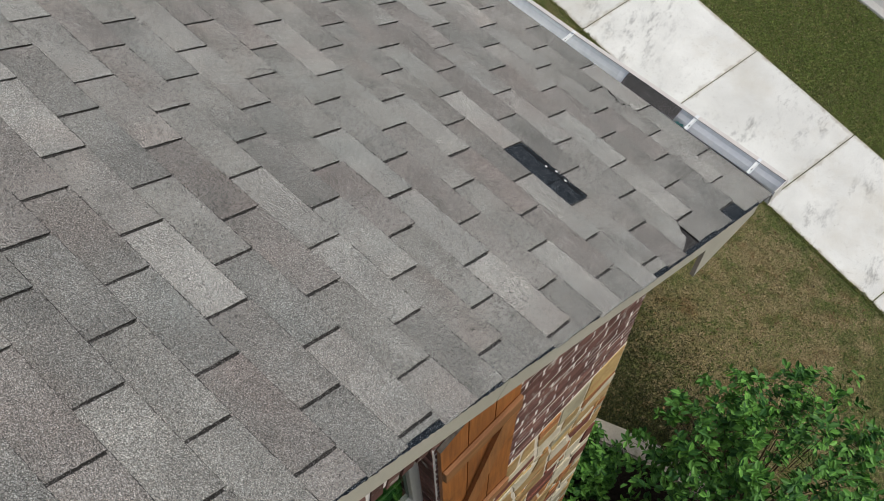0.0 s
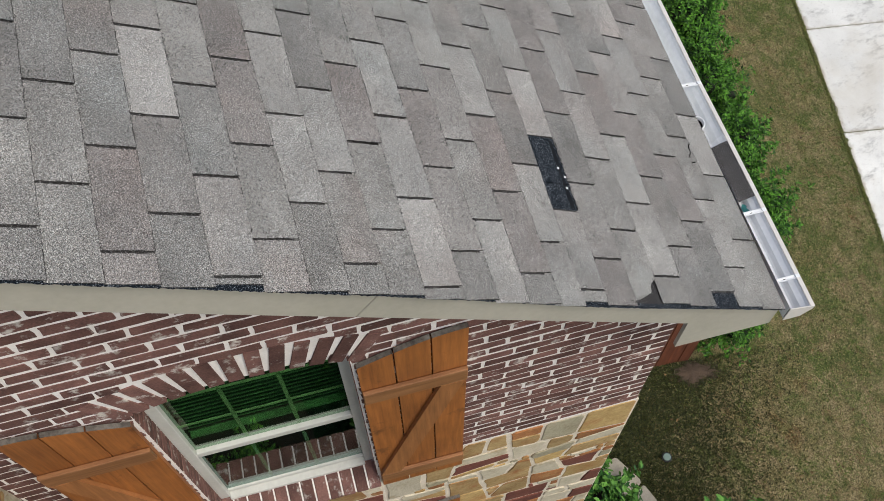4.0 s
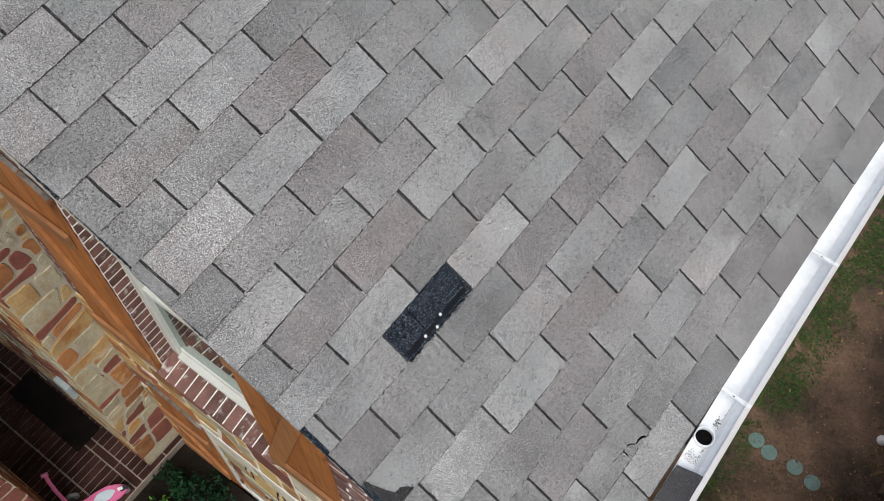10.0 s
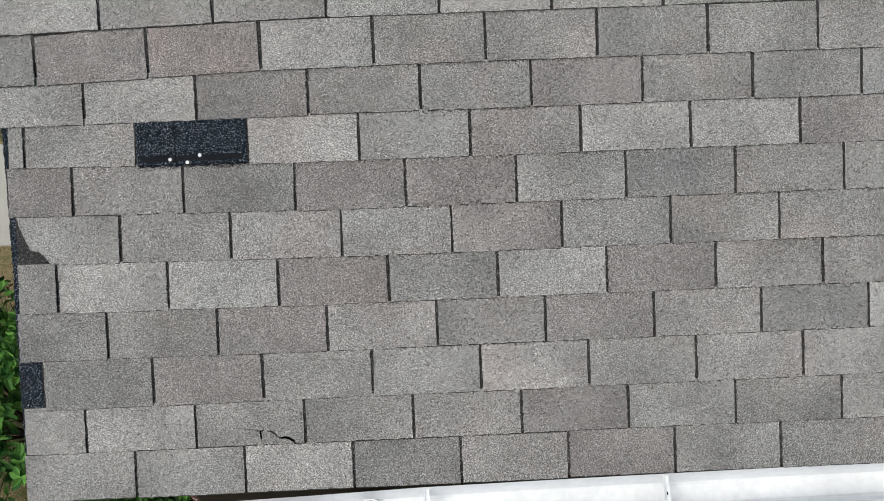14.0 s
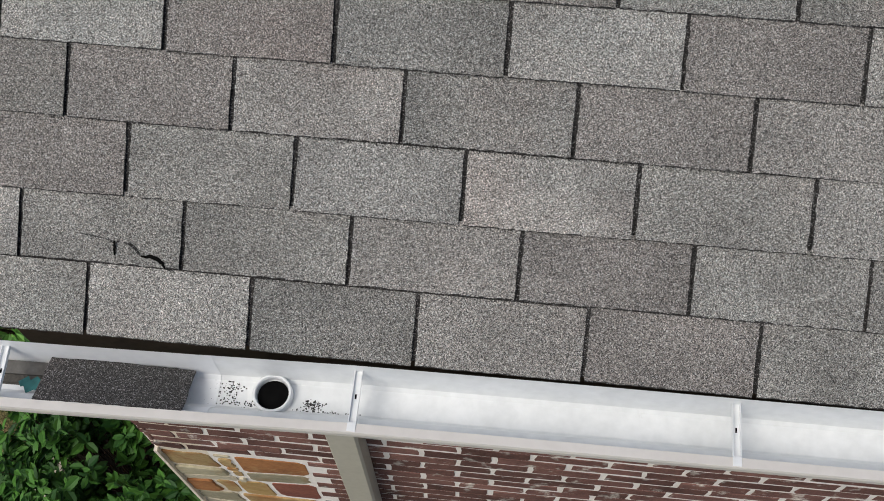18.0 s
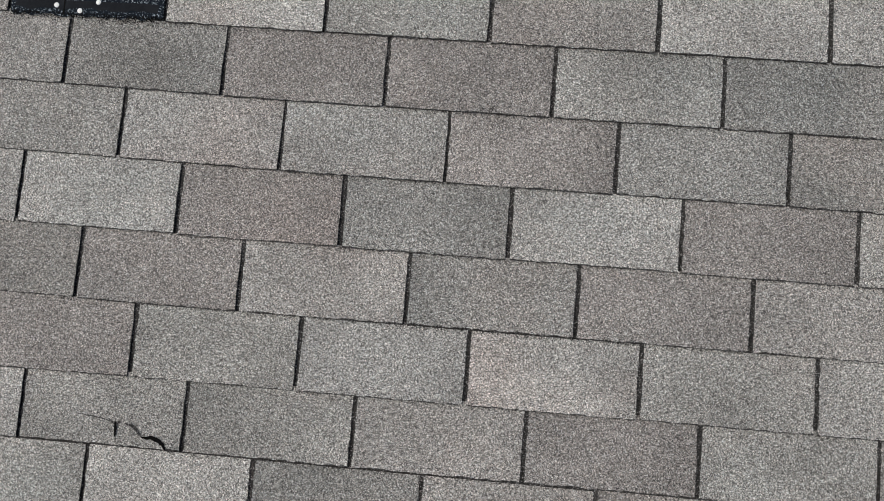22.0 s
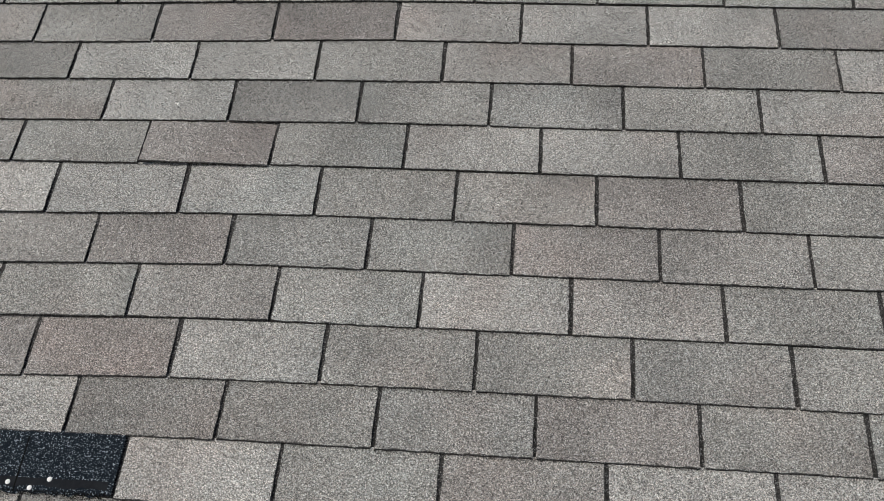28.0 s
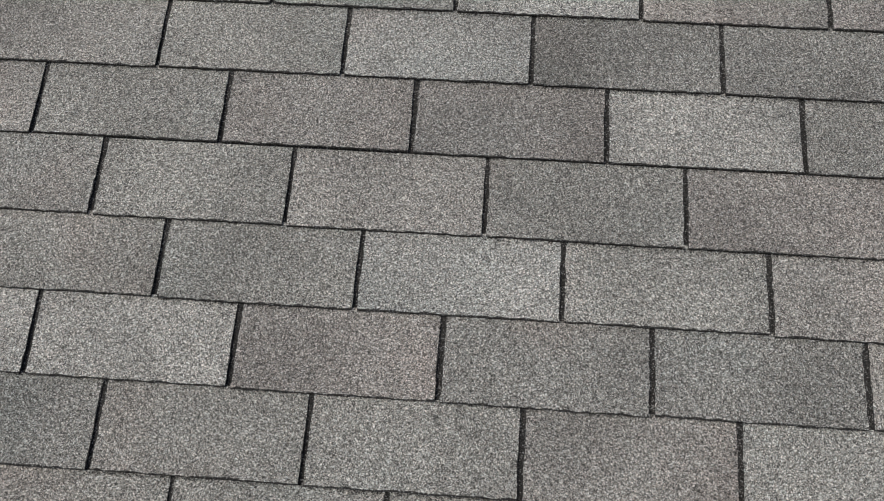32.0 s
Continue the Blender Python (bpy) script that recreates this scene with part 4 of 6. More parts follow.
fallen = part("fallen_shingle", fallen_tab(), granules("fallen_granules", 0.044, (1, 0.97, 0.92), 1.35))
fallen.matrix_world = pose(0.706, -0.076, Z(-0.08), -20, 0.5, 0.9)
tagged(fallen, "dark grey torn-off shingle tab lying in the gutter", "shingle")
scrap = part("plastic_scrap", ribbon([(0.0, 0.0), (0.012, 0.008), (0.02, -0.004), (0.034, 0.006), (0.046, -0.003), (0.055, 0.004)], 0.03, 0.006), weathered("teal_plastic", (0.01, 0.1, 0.1), (0.03, 0.2, 0.2), 20, 60, 0.5))
scrap.location = (0.492, -0.085, Z(-0.119))
tagged(scrap, "crumpled scrap of teal plastic in the gutter", "scrap")
spout = thing("downspout", "beige square downspout on the brick side wall", "downspout")
part("pipe", boxed(0.982, 1.084, WALL_Y - 0.085, WALL_Y - 0.005, 0.25, Z(-0.42), bevel=0.008), TRIM, spout)
part("elbow", prism([(WALL_Y - 0.085, Z(-0.42)), (WALL_Y - 0.005, Z(-0.42)), (-0.01, Z(-0.2)), (-0.09, Z(-0.2))], 0.102, "x", 0.982), TRIM, spout)
part("neck", boxed(0.987, 1.077, -0.088, -0.012, Z(-0.2), Z(-0.14)), TRIM, spout)

# ---- window with sashes and blind ----
window = thing("window_1", "beige double-hung window with a green-tinted pane and lowered blind", "window", "structure")
FX = WALL_X + 0.1        # face of the frame, back in the reveal
top = HEAD + 0.12
for name, b in (("jamb", (FX, FX + 0.07, W0, W0 + 0.055, Z(SILL), Z(top))), ("jamb", (FX, FX + 0.07, W1 - 0.055, W1, Z(SILL), Z(top))),
                ("head", (FX, FX + 0.07, W0 + 0.055, W1 - 0.055, Z(top - 0.05), Z(top))), ("sill_rail", (FX - 0.02, FX + 0.07, W0 + 0.055, W1 - 0.055, Z(SILL), Z(SILL + 0.032))),
                ("meeting_rail", (FX + 0.005, FX + 0.05, W0 + 0.055, W1 - 0.055, Z(-1.075), Z(-1.02))), ("sash_rail", (FX + 0.02, FX + 0.055, W0 + 0.055, W1 - 0.055, Z(SILL + 0.032), Z(SILL + 0.075)))):
    part(name, boxed(*b, bevel=0.004), FRAME, window)
for z0, z1 in ((SILL + 0.08, -1.075), (-1.02, top - 0.05)):
    pane = part("pane", boxed(FX + 0.03, FX + 0.034, W0 + 0.055, W1 - 0.055, Z(z0), Z(z1)), GLASS if z1 > 0 else LOW_GLASS, window)
    pane.visible_shadow = False
for y in (W0 + 0.32, W0 + 0.585):
    part("muntin", boxed(FX + 0.036, FX + 0.044, y - 0.009, y + 0.009, Z(SILL + 0.1), Z(top - 0.05)), MUNTIN, window)
for z in (-0.3, -0.66):
    part("muntin", boxed(FX + 0.036, FX + 0.043, W0 + 0.055, W1 - 0.055, Z(z - 0.008), Z(z + 0.008)), MUNTIN, window)
part("room", boxed(FX + 0.34, FX + 0.36, W0 - 0.3, W1 + 0.3, Z(SILL - 0.4), Z(top + 0.3)), DARK_ROOM, window)
blind = thing("window_blind", "horizontal blind behind the upper pane, coloured as if green-lit", "blind")
slat_mesh = mesh_of(boxed(-0.011, 0.011, W0 + 0.06, W1 - 0.06, -0.0012, 0.0012), "slat")
for i in range(20):
    s = part("slat", slat_mesh, SLAT, blind)
    s.location = (FX + 0.085, 0, Z(top - 0.07 - 0.047 * i))
    s.rotation_euler.y = radians(54)
part("bottom_rail", boxed(FX + 0.07, FX + 0.1, W0 + 0.06, W1 - 0.06, Z(top - 1.04), Z(top - 1.01)), SLAT, blind)

# ---- shutters ----
def shutter(y0, y1, rise_to, top=-0.075, lo=-2.055):
    """Three boards on two battens and a brace; the head curves up towards the edge away from the window."""
    sh = thing("shutter", "orange-brown stained cedar board shutter with a diagonal brace", "shutter", group="shutters beside the window")
    w = (y1 - y0) / 3

    def head(y):
        k = abs(y - (y1 if rise_to == 0 else y0)) / (y1 - y0)
        return top + 0.15 * math.sin(k * math.pi / 2)
    for i in range(3):
        a, b = y0 + w * i + 0.0035, y0 + w * (i + 1) - 0.0035
        outline = [(a, Z(lo)), (b, Z(lo))] + [(b + (a - b) * k / 5, Z(head(b + (a - b) * k / 5))) for k in range(6)]
        part("board", prism(outline, 0.022, "x", WALL_X - 0.026), WOOD, sh)
        cap = [(b + (a - b) * k / 5, Z(head(b + (a - b) * k / 5)) + 0.0015) for k in range(6)]
        part("end_grain", prism(cap + [(y, z + 0.004) for y, z in cap[::-1]], 0.022, "x", WALL_X - 0.026), END_GRAIN, sh)
    up, down = top - 0.345, lo + 0.235
    for z in (up, down):
        part("batten", boxed(WALL_X - 0.05, WALL_X - 0.0275, y0 + 0.004, y1 - 0.004, Z(z - 0.065), Z(z + 0.065), bevel=0.004), BATTEN, sh)
    top_y, low_y = (y0 + 0.075, y1 - 0.06) if rise_to == 0 else (y1 - 0.075, y0 + 0.06)
    brace = [(low_y - 0.058, Z(down + 0.068)), (low_y + 0.058, Z(down + 0.068)), (top_y + 0.058, Z(up - 0.068)), (top_y - 0.058, Z(up - 0.068))]
    part("brace", prism(brace, 0.022, "x", WALL_X - 0.05), BRACE, sh)
    return sh


shutter(1.305, 1.795, 0)
shutter(2.725, 3.215, 1)
shutter(1.305, 1.795, 0, -3.07, -4.4)
shutter(2.725, 3.215, 1, -3.07, -4.4)

# lower window
low = thing("window_2", "beige window with a dark pane on the lower storey", "window", "structure")
for name, b in (("jamb", (WALL_X - 0.01, FX, W0, W0 + 0.055, Z(-4.36), Z(-2.98))), ("jamb", (WALL_X - 0.01, FX, W1 - 0.055, W1, Z(-4.36), Z(-2.98))),
                ("sill_rail", (WALL_X - 0.02, FX, W0 + 0.055, W1 - 0.055, Z(-4.36), Z(-4.29))), ("head", (WALL_X - 0.01, FX, W0 + 0.055, W1 - 0.055, Z(-3.04), Z(-2.98)))):
    part(name, boxed(*b, bevel=0.004), FRAME, low)
part("pane", boxed(WALL_X + 0.001, WALL_X + 0.005, W0 + 0.055, W1 - 0.055, Z(-4.29), Z(-3.04)), weathered("dark_glass", (0.01, 0.02, 0.03), (0.02, 0.035, 0.045), 2, 20, 0.05, relief=0.0), low)

# ---- brickwork ----
def brick_at(parent, mesh, co, rot=(0, 0, 0)):
    ob = part("brick", mesh, BRICK, parent)
    ob.location, ob.rotation_euler = co, rot
    return ob


def brick_mesh(l, h, d, seed):
    r = random.Random(seed)
    bm = boxed(0, d, -l / 2, l / 2, -h / 2, h / 2, bevel=0.004)
    for vtx in bm.verts:
        vtx.co += Vector((r.uniform(-0.002, 0.002), r.uniform(-0.006, 0.006), r.uniform(-0.004, 0.004)))
    return mesh_of(bm, "brick")


BL, BH, JOINT = 0.254, 0.0762, 0.016
FULL = [brick_mesh(BL - JOINT, BH - JOINT, 0.03, k) for k in range(8)]
STRETCH = {}


def course_pieces(a, b, shift):
    """Brick spans between a and b in a running bond."""
    out = []
    x = a - shift
    while x < b - 0.02:
        lo, hi = max(x, a), min(x + BL, b)
        if hi - lo > 0.05:
            out.append((lo, hi))
        x += BL
    return out


def sized(lo, hi):
    key = round((hi - lo) * 100)
    if abs(hi - lo - BL) < 0.004:
        return rng.choice(FULL)
    if key not in STRETCH:
        STRETCH[key] = brick_mesh(hi - lo - JOINT, BH - JOINT, 0.03, 50 + key)
    return STRETCH[key]


AC_Y, AC_Z, AR = (W0 + W1) / 2, CROWN - 1.096, 1.096
AROUT = AR + 0.255
others = bmesh.new()
row = 0
z = -1.75 + BH / 2
while z < 2.4:
    limit_y = max(WALL_Y, (z + 0.26 + BH / 2) / RISE)    # where the rake board hides the course
    for lo, hi in course_pieces(WALL_Y - 0.007, 4.3, (0.127 if row % 2 else 0.0) + rng.uniform(0, 0.055)):
        if hi < limit_y - 0.03:
            continue
        spans = [(lo, hi)]
        if z - BH / 2 > SILL - 0.03 and z < CROWN + 0.3:
            half = 0
            if z < HEAD - 0.02:
                half = (W1 - W0) / 2 + 0.004
            else:
                dz = z - AC_Z
                half = math.sqrt(max(AROUT ** 2 - dz ** 2, 0)) if dz < AROUT else 0
                half = min(half, dz * 0.43 + 0.02) if half else 0
            l, r = AC_Y - half, AC_Y + half
            if half:
                spans = [(lo, min(hi, l)), (max(lo, r), hi)]
        elif SILL - 0.26 < z < SILL:
            spans = [(lo, min(hi, W0 - 0.02)), (max(lo, W1 + 0.02), hi)]
        for s0, s1 in spans:
            if s1 - s0 < 0.045:
                continue
            if (s0 + s1) / 2 < 3.0:
                brick_at(wall_gable, sized(s0, s1), (WALL_X, (s0 + s1) / 2, Z(z)))
            else:
                box(others, WALL_X, WALL_X + 0.03, s0 + JOINT / 2, s1 - JOINT / 2, Z(z) - BH / 2 + JOINT / 2, Z(z) + BH / 2 - JOINT / 2)
    z += BH
    row += 1
more = part("brickwork", others, BRICK, wall_gable)
more["kind"] = "stuff"
# rowlock arch over the window
N = 13
span = math.asin((W1 - W0) / 2 / AR) * 1.12
for i in range(N):
    a0, a1 = -span + 2 * span * (i + 0.12) / N, -span + 2 * span * (i + 0.88) / N
    r0, r1 = AR + 0.004, AROUT - 0.006
    wd = AR * (a1 - a0) * 0.5
    mid = (a0 + a1) / 2
    pts = [(AC_Y + r0 * math.sin(mid) - wd * math.cos(mid), Z(AC_Z + r0 * math.cos(mid) + wd * math.sin(mid))), (AC_Y + r0 * math.sin(mid) + wd * math.cos(mid), Z(AC_Z + r0 * math.cos(mid) - wd * math.sin(mid))),
           (AC_Y + r1 * math.sin(mid) + wd * math.cos(mid), Z(AC_Z + r1 * math.cos(mid) - wd * math.sin(mid))), (AC_Y + r1 * math.sin(mid) - wd * math.cos(mid), Z(AC_Z + r1 * math.cos(mid) + wd * math.sin(mid)))]
    part("arch_brick", prism(pts, 0.15, "x", WALL_X - 0.004), BRICK, wall_gable)
soffit_arch = bmesh.new()
prism([(W0 - 0.08, Z(HEAD + 0.02)), (W0, Z(HEAD))] + [(AC_Y + AR * math.sin(t), Z(AC_Z + AR * math.cos(t)) + 0.003) for t in [-span * 0.9 + span * 1.8 * k / 8 for k in range(9)]] + [(W1, Z(HEAD)), (W1 + 0.08, Z(HEAD + 0.02)), (W1 + 0.02, Z(CROWN + 0.27)), (W0 - 0.02, Z(CROWN + 0.27))], 0.13, "x", WALL_X + 0.013, soffit_arch)
part("arch_mortar", soffit_arch, MORTAR, wall_gable)
# stacked jamb bricks in the reveal and the rowlock sill
jamb_mesh = mesh_of(boxed(0.002, 0.096, -0.004, 0.0, -BH / 2 + JOINT / 2, BH / 2 - JOINT / 2), "jamb_brick")
for side_y, sg in ((W0, 1), (W1, -1)):
    zz = SILL + BH / 2
    while zz < HEAD:
        b = part("jamb_brick", jamb_mesh, BRICK, wall_gable)
        b.location = (WALL_X, side_y + (0.0045 if sg > 0 else 0.0), Z(zz))
        zz += BH
sill = thing("window_sill", "rowlock brick sill sloping out below the window", "sill", "structure")
sill_mesh = mesh_of(boxed(-0.062, 0.105, -0.0335, 0.0335, -0.19, 0.0, bevel=0.004), "sill_brick")
n_sill = 12
for i in range(n_sill):
    b = part("sill_brick", sill_mesh, BRICK, sill)
    b.location = (WALL_X, W0 - 0.01 + (W1 - W0 + 0.02) * (i + 0.5) / n_sill, Z(SILL - 0.015))
    b.rotation_euler.y = radians(-14)
bed_mortar = part("sill_mortar", boxed(-0.056, 0.104, W0 + 0.002, W1 - 0.002, -0.175, -0.008), MORTAR, sill)
bed_mortar.location, bed_mortar.rotation_euler.y = (WALL_X, 0, Z(SILL - 0.015)), radians(-14)

# side wall
row = 0
z = -0.25 - BH / 2
side_more = bmesh.new()
turned = (0, 0, radians(90))
while z > -4.0:
    for lo, hi in course_pieces(WALL_X, 4.4, 0.127 if row % 2 else 0.0):
        if z < -1.8 and lo < 0.8:
            if hi < 0.9:
                continue
            lo = max(lo, 0.82)
        if hi - lo < 0.05:
            continue
        if lo < 3.0 and z > -2.0:
            b = brick_at(wall_side, sized(lo, hi), ((lo + hi) / 2, WALL_Y, Z(z)), turned)
        else:
            box(side_more, lo + JOINT / 2, hi - JOINT / 2, WALL_Y, WALL_Y + 0.03, Z(z) - BH / 2 + JOINT / 2, Z(z) + BH / 2 - JOINT / 2)
    z -= BH
    row += 1
sm = part("brickwork", side_more, BRICK, wall_side)
sm["kind"] = "stuff"


# ---- rubble stone ----
def clip(poly, nx, ny, d):
    """Keep the part of a convex outline where nx * x + ny * y <= d."""
    out = []
    for i, (x0, y0) in enumerate(poly):
        x1, y1 = poly[(i + 1) % len(poly)]
        s0, s1 = nx * x0 + ny * y0 - d, nx * x1 + ny * y1 - d
        if s0 <= 0:
            out.append((x0, y0))
        if s0 * s1 < 0:
            k = s0 / (s0 - s1)
            out.append((x0 + (x1 - x0) * k, y0 + (y1 - y0) * k))
    return out


def rubble(a0, a1, b0, b1, step, seed, gap=0.013, squash=1.5, lost=0.16):
    """Outlines of roughly squared stones, large ones and small fillers, laid with mortar gaps: the field is broken again and again across its longer side."""
    r = random.Random(seed)
    whole = step * step * squash
    field, done = [[(a0, b0), (a1, b0), (a1, b1), (a0, b1)]], []
    while field:
        poly = field.pop()
        xs, ys = [p[0] for p in poly], [p[1] for p in poly]
        w, h = max(xs) - min(xs), max(ys) - min(ys)
        area = abs(sum(p[0] * q[1] - q[0] * p[1] for p, q in zip(poly, poly[1:] + poly[:1]))) / 2
        if area < whole * r.uniform(0.75, 2.1) and w < h * 2.6 and h < w * 1.9:
            if area < whole * 0.9 or r.random() > lost:
                done.append(poly)
                continue
        upright = w > h * squash * r.uniform(0.85, 1.25)
        k = r.uniform(0.36, 0.64) if area > 2.5 * whole else r.choice((0.24, 0.42, 0.55, 0.77))
        lean = r.gauss(0, 0.13)
        nx, ny = (math.cos(lean), math.sin(lean)) if upright else (math.sin(lean), math.cos(lean))
        mx, my = min(xs) + w * (k if upright else 0.5), min(ys) + h * (0.5 if upright else k)
        d = nx * mx + ny * my
        halves = [clip(poly, nx, ny, d), clip(poly, -nx, -ny, -d)]
        if min(len(q) for q in halves) < 3:
            done.append(poly)
        else:
            field += halves
    cells = []
    for poly in done:
        inner = poly
        for p, q in zip(poly, poly[1:] + poly[:1]):
            ln = math.hypot(q[0] - p[0], q[1] - p[1])
            if ln > 1e-5:
                nx, ny = (q[1] - p[1]) / ln, (p[0] - q[0]) / ln
                inner = clip(inner, nx, ny, nx * p[0] + ny * p[1] - gap * r.uniform(0.45, 1.45))
        n = len(inner)
        if n < 3:
            continue
        rough = []
        for i in range(n):
            p, q, o = inner[i], inner[(i + 1) % n], inner[i - 1]
            lo, lq = math.dist(o, p), math.dist(p, q)
            cut = min(0.03 * r.uniform(0.25, 1.0), lo * 0.3, lq * 0.3)
            if min(lo, lq) < 0.012:
                rough.append(p)
                continue
            rough.append((p[0] + (o[0] - p[0]) * cut / lo, p[1] + (o[1] - p[1]) * cut / lo))
            rough.append((p[0] + (q[0] - p[0]) * cut / lq, p[1] + (q[1] - p[1]) * cut / lq))
            if lq > 0.1:
                nx, ny, off = (q[1] - p[1]) / lq, (p[0] - q[0]) / lq, r.uniform(-0.011, 0.006)
                rough.append(((p[0] + q[0]) / 2 + nx * off, (p[1] + q[1]) / 2 + ny * off))
        area = abs(sum(p[0] * q[1] - q[0] * p[1] for p, q in zip(rough, rough[1:] + rough[:1]))) / 2
        if area > 0.0008:
            cells.append(rough)
    return cells


def stone(outline, put, proud, bm=None):
    """A stone with a sloping rim: outline at the wall, a smaller face in front."""
    bm = bm or bmesh.new()
    cx, cy = sum(p[0] for p in outline) / len(outline), sum(p[1] for p in outline) / len(outline)
    lo = [bm.verts.new(put(x, y, 0)) for x, y in outline]
    mid = [bm.verts.new(put(cx + (x - cx) * 0.99, cy + (y - cy) * 0.99, proud * 0.8)) for x, y in outline]
    hi = [bm.verts.new(put(cx + (x - cx) * 0.95, cy + (y - cy) * 0.95, proud)) for x, y in outline]
    n = len(outline)
    fs = [bm.faces.new(hi)]
    for p, q in ((lo, mid), (mid, hi)):
        for i in range(n):
            fs.append(bm.faces.new((p[i], p[(i + 1) % n], q[(i + 1) % n], q[i])))
    bmesh.ops.recalc_face_normals(bm, faces=fs)
    return bm


def stone_wall(parent, cells, put, seed, near=lambda a, b: True, sorts=(3.6, 2.6, 3.4, 1.6, 3.4, 2.0)):
    r = random.Random(seed)
    rest = [bmesh.new() for _ in STONES]
    for cell in cells:
        cx, cy = sum(p[0] for p in cell) / len(cell), sum(p[1] for p in cell) / len(cell)
        k = r.choices(range(6), sorts)[0]
        if near(cx, cy):
            part("stone", stone(cell, put, r.uniform(0.004, 0.013)), STONES[k], parent)
        else:
            stone(cell, put, r.uniform(0.004, 0.013), rest[k])
    for k, bm in enumerate(rest):
        if bm.verts:
            ob = part("stonework", bm, STONES[k], parent)
            ob["kind"] = "stuff"
        else:
            bm.free()


face_x = WALL_X + 0.004
for a0, a1, b1 in ((WALL_Y - 0.018, W0 - 0.014, -1.77), (W0 - 0.014, W1 + 0.014, SILL - 0.195), (W1 + 0.014, 3.398, -1.77)):
    part("stone_bed", boxed(face_x - 0.0015, face_x + 0.012, a0 + 0.001, a1 - 0.001, 0.0, Z(b1)), STONE_MORTAR, wall_gable)
for a0, a1, b1, seed in ((WALL_Y - 0.02, W0 - 0.012, -1.795, 5), (W0 - 0.012, W1 + 0.012, SILL - 0.19, 21), (W1 + 0.012, 3.5, -1.795, 22)):
    stone_wall(wall_gable, rubble(a0, a1, Z(-3.3), Z(b1) + 0.03, 0.28, seed, 0.0125, 0.95, 0.22), lambda a, b, d: (face_x - d, a, b), seed + 2)
stone_wall(wall_gable, rubble(WALL_Y - 0.02, 3.5, 0.0, Z(-3.3), 0.25, 4, 0.013, 0.95), lambda a, b, d: (face_x - d, a, b), 6, lambda a, b: False)
stone_wall(wall_side, rubble(WALL_X, 0.82, Z(-3.4), Z(-1.8), 0.28, 9, 0.0125, 0.95, 0.22), lambda a, b, d: (a, WALL_Y + 0.004 - d, b), 7)
part("corner_bed", boxed(WALL_X + 0.006, BX1, WALL_Y + 0.0025, WALL_Y + 0.2, 0, Z(-1.0)), STONE_MORTAR, wall_side)

# ---- porch: wing wall, paved floor, pier ----
FLOOR = -4.4
# darker stones and mortar put the porch's shade into the wing wall
SHADED_WING_SORTS = (2.2, 2.4, 0.0, 6.5, 0.7, 4.0)
SHADED_MORTAR = weathered("shaded_mortar", (0.3, 0.26, 0.19), (0.47, 0.42, 0.32), 6, 80, 0.95, relief=0.6)
wing = thing("wall_wing", "rough ochre and rust stone wing wall beside the porch, darkened for its shade", "wall", "structure")
part("mortar_bed", boxed(-0.09, WALL_X + 0.011, 3.40, 7.5, Z(FLOOR - 0.1), Z(-0.3)), SHADED_MORTAR, wing)
stone_wall(wing, rubble(-0.105, WALL_X, Z(FLOOR), Z(-0.3), 0.185, 12, 0.0115, 1.1), lambda a, b, d: (a, 3.402 - d, b), 8, sorts=SHADED_WING_SORTS)
stone_wall(wing, rubble(3.39, 5.6, Z(FLOOR), Z(-0.3), 0.165, 31, 0.0115, 1.4), lambda a, b, d: (-0.088 - d, a, b), 32, lambda a, b: a < 4.3, SHADED_WING_SORTS)
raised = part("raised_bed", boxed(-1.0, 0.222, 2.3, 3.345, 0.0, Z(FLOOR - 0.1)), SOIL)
tagged(raised, "dark raised planting bed beside the porch", "flower bed", kind="structure")
porch = thing("porch_floor", "brick-paved porch floor of dark red pavers", "floor", "structure")
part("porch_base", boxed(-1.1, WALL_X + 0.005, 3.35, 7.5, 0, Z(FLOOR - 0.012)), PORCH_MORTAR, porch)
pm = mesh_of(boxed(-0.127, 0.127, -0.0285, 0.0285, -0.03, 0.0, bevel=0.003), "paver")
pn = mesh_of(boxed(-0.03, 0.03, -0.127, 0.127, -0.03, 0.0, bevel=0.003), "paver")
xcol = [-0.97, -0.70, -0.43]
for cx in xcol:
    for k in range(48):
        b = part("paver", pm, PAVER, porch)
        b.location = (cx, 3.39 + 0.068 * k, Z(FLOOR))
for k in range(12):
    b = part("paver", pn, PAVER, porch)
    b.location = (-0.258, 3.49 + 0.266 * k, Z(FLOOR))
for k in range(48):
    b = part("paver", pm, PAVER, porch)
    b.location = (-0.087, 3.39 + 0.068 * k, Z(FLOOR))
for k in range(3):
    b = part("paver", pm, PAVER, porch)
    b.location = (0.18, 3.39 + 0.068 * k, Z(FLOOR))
# unseen slab, added only to keep sky light off porch and pier
porch_roof = part("porch_roof", boxed(-1.6, WALL_X - 0.005, 3.36, 9.2, Z(-0.299), Z(-0.1)), TRIM)
tagged(porch_roof, "plain unseen roof slab added to shade the porch", "ceiling", kind="structure")
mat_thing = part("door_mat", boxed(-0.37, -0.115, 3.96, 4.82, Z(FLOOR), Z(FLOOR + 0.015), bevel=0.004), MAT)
tagged(mat_thing, "black coir door mat on the brick porch", "door mat")
pier = thing("porch_pier", "square stone porch pier, stones and mortar darkened for shade", "pier", "structure")
PX0, PX1, PY0 = -1.13, -0.815, 3.41
part("mortar_bed", boxed(PX0, PX1, PY0, 4.85, 0, Z(-0.3)), SHADED_MORTAR, pier)
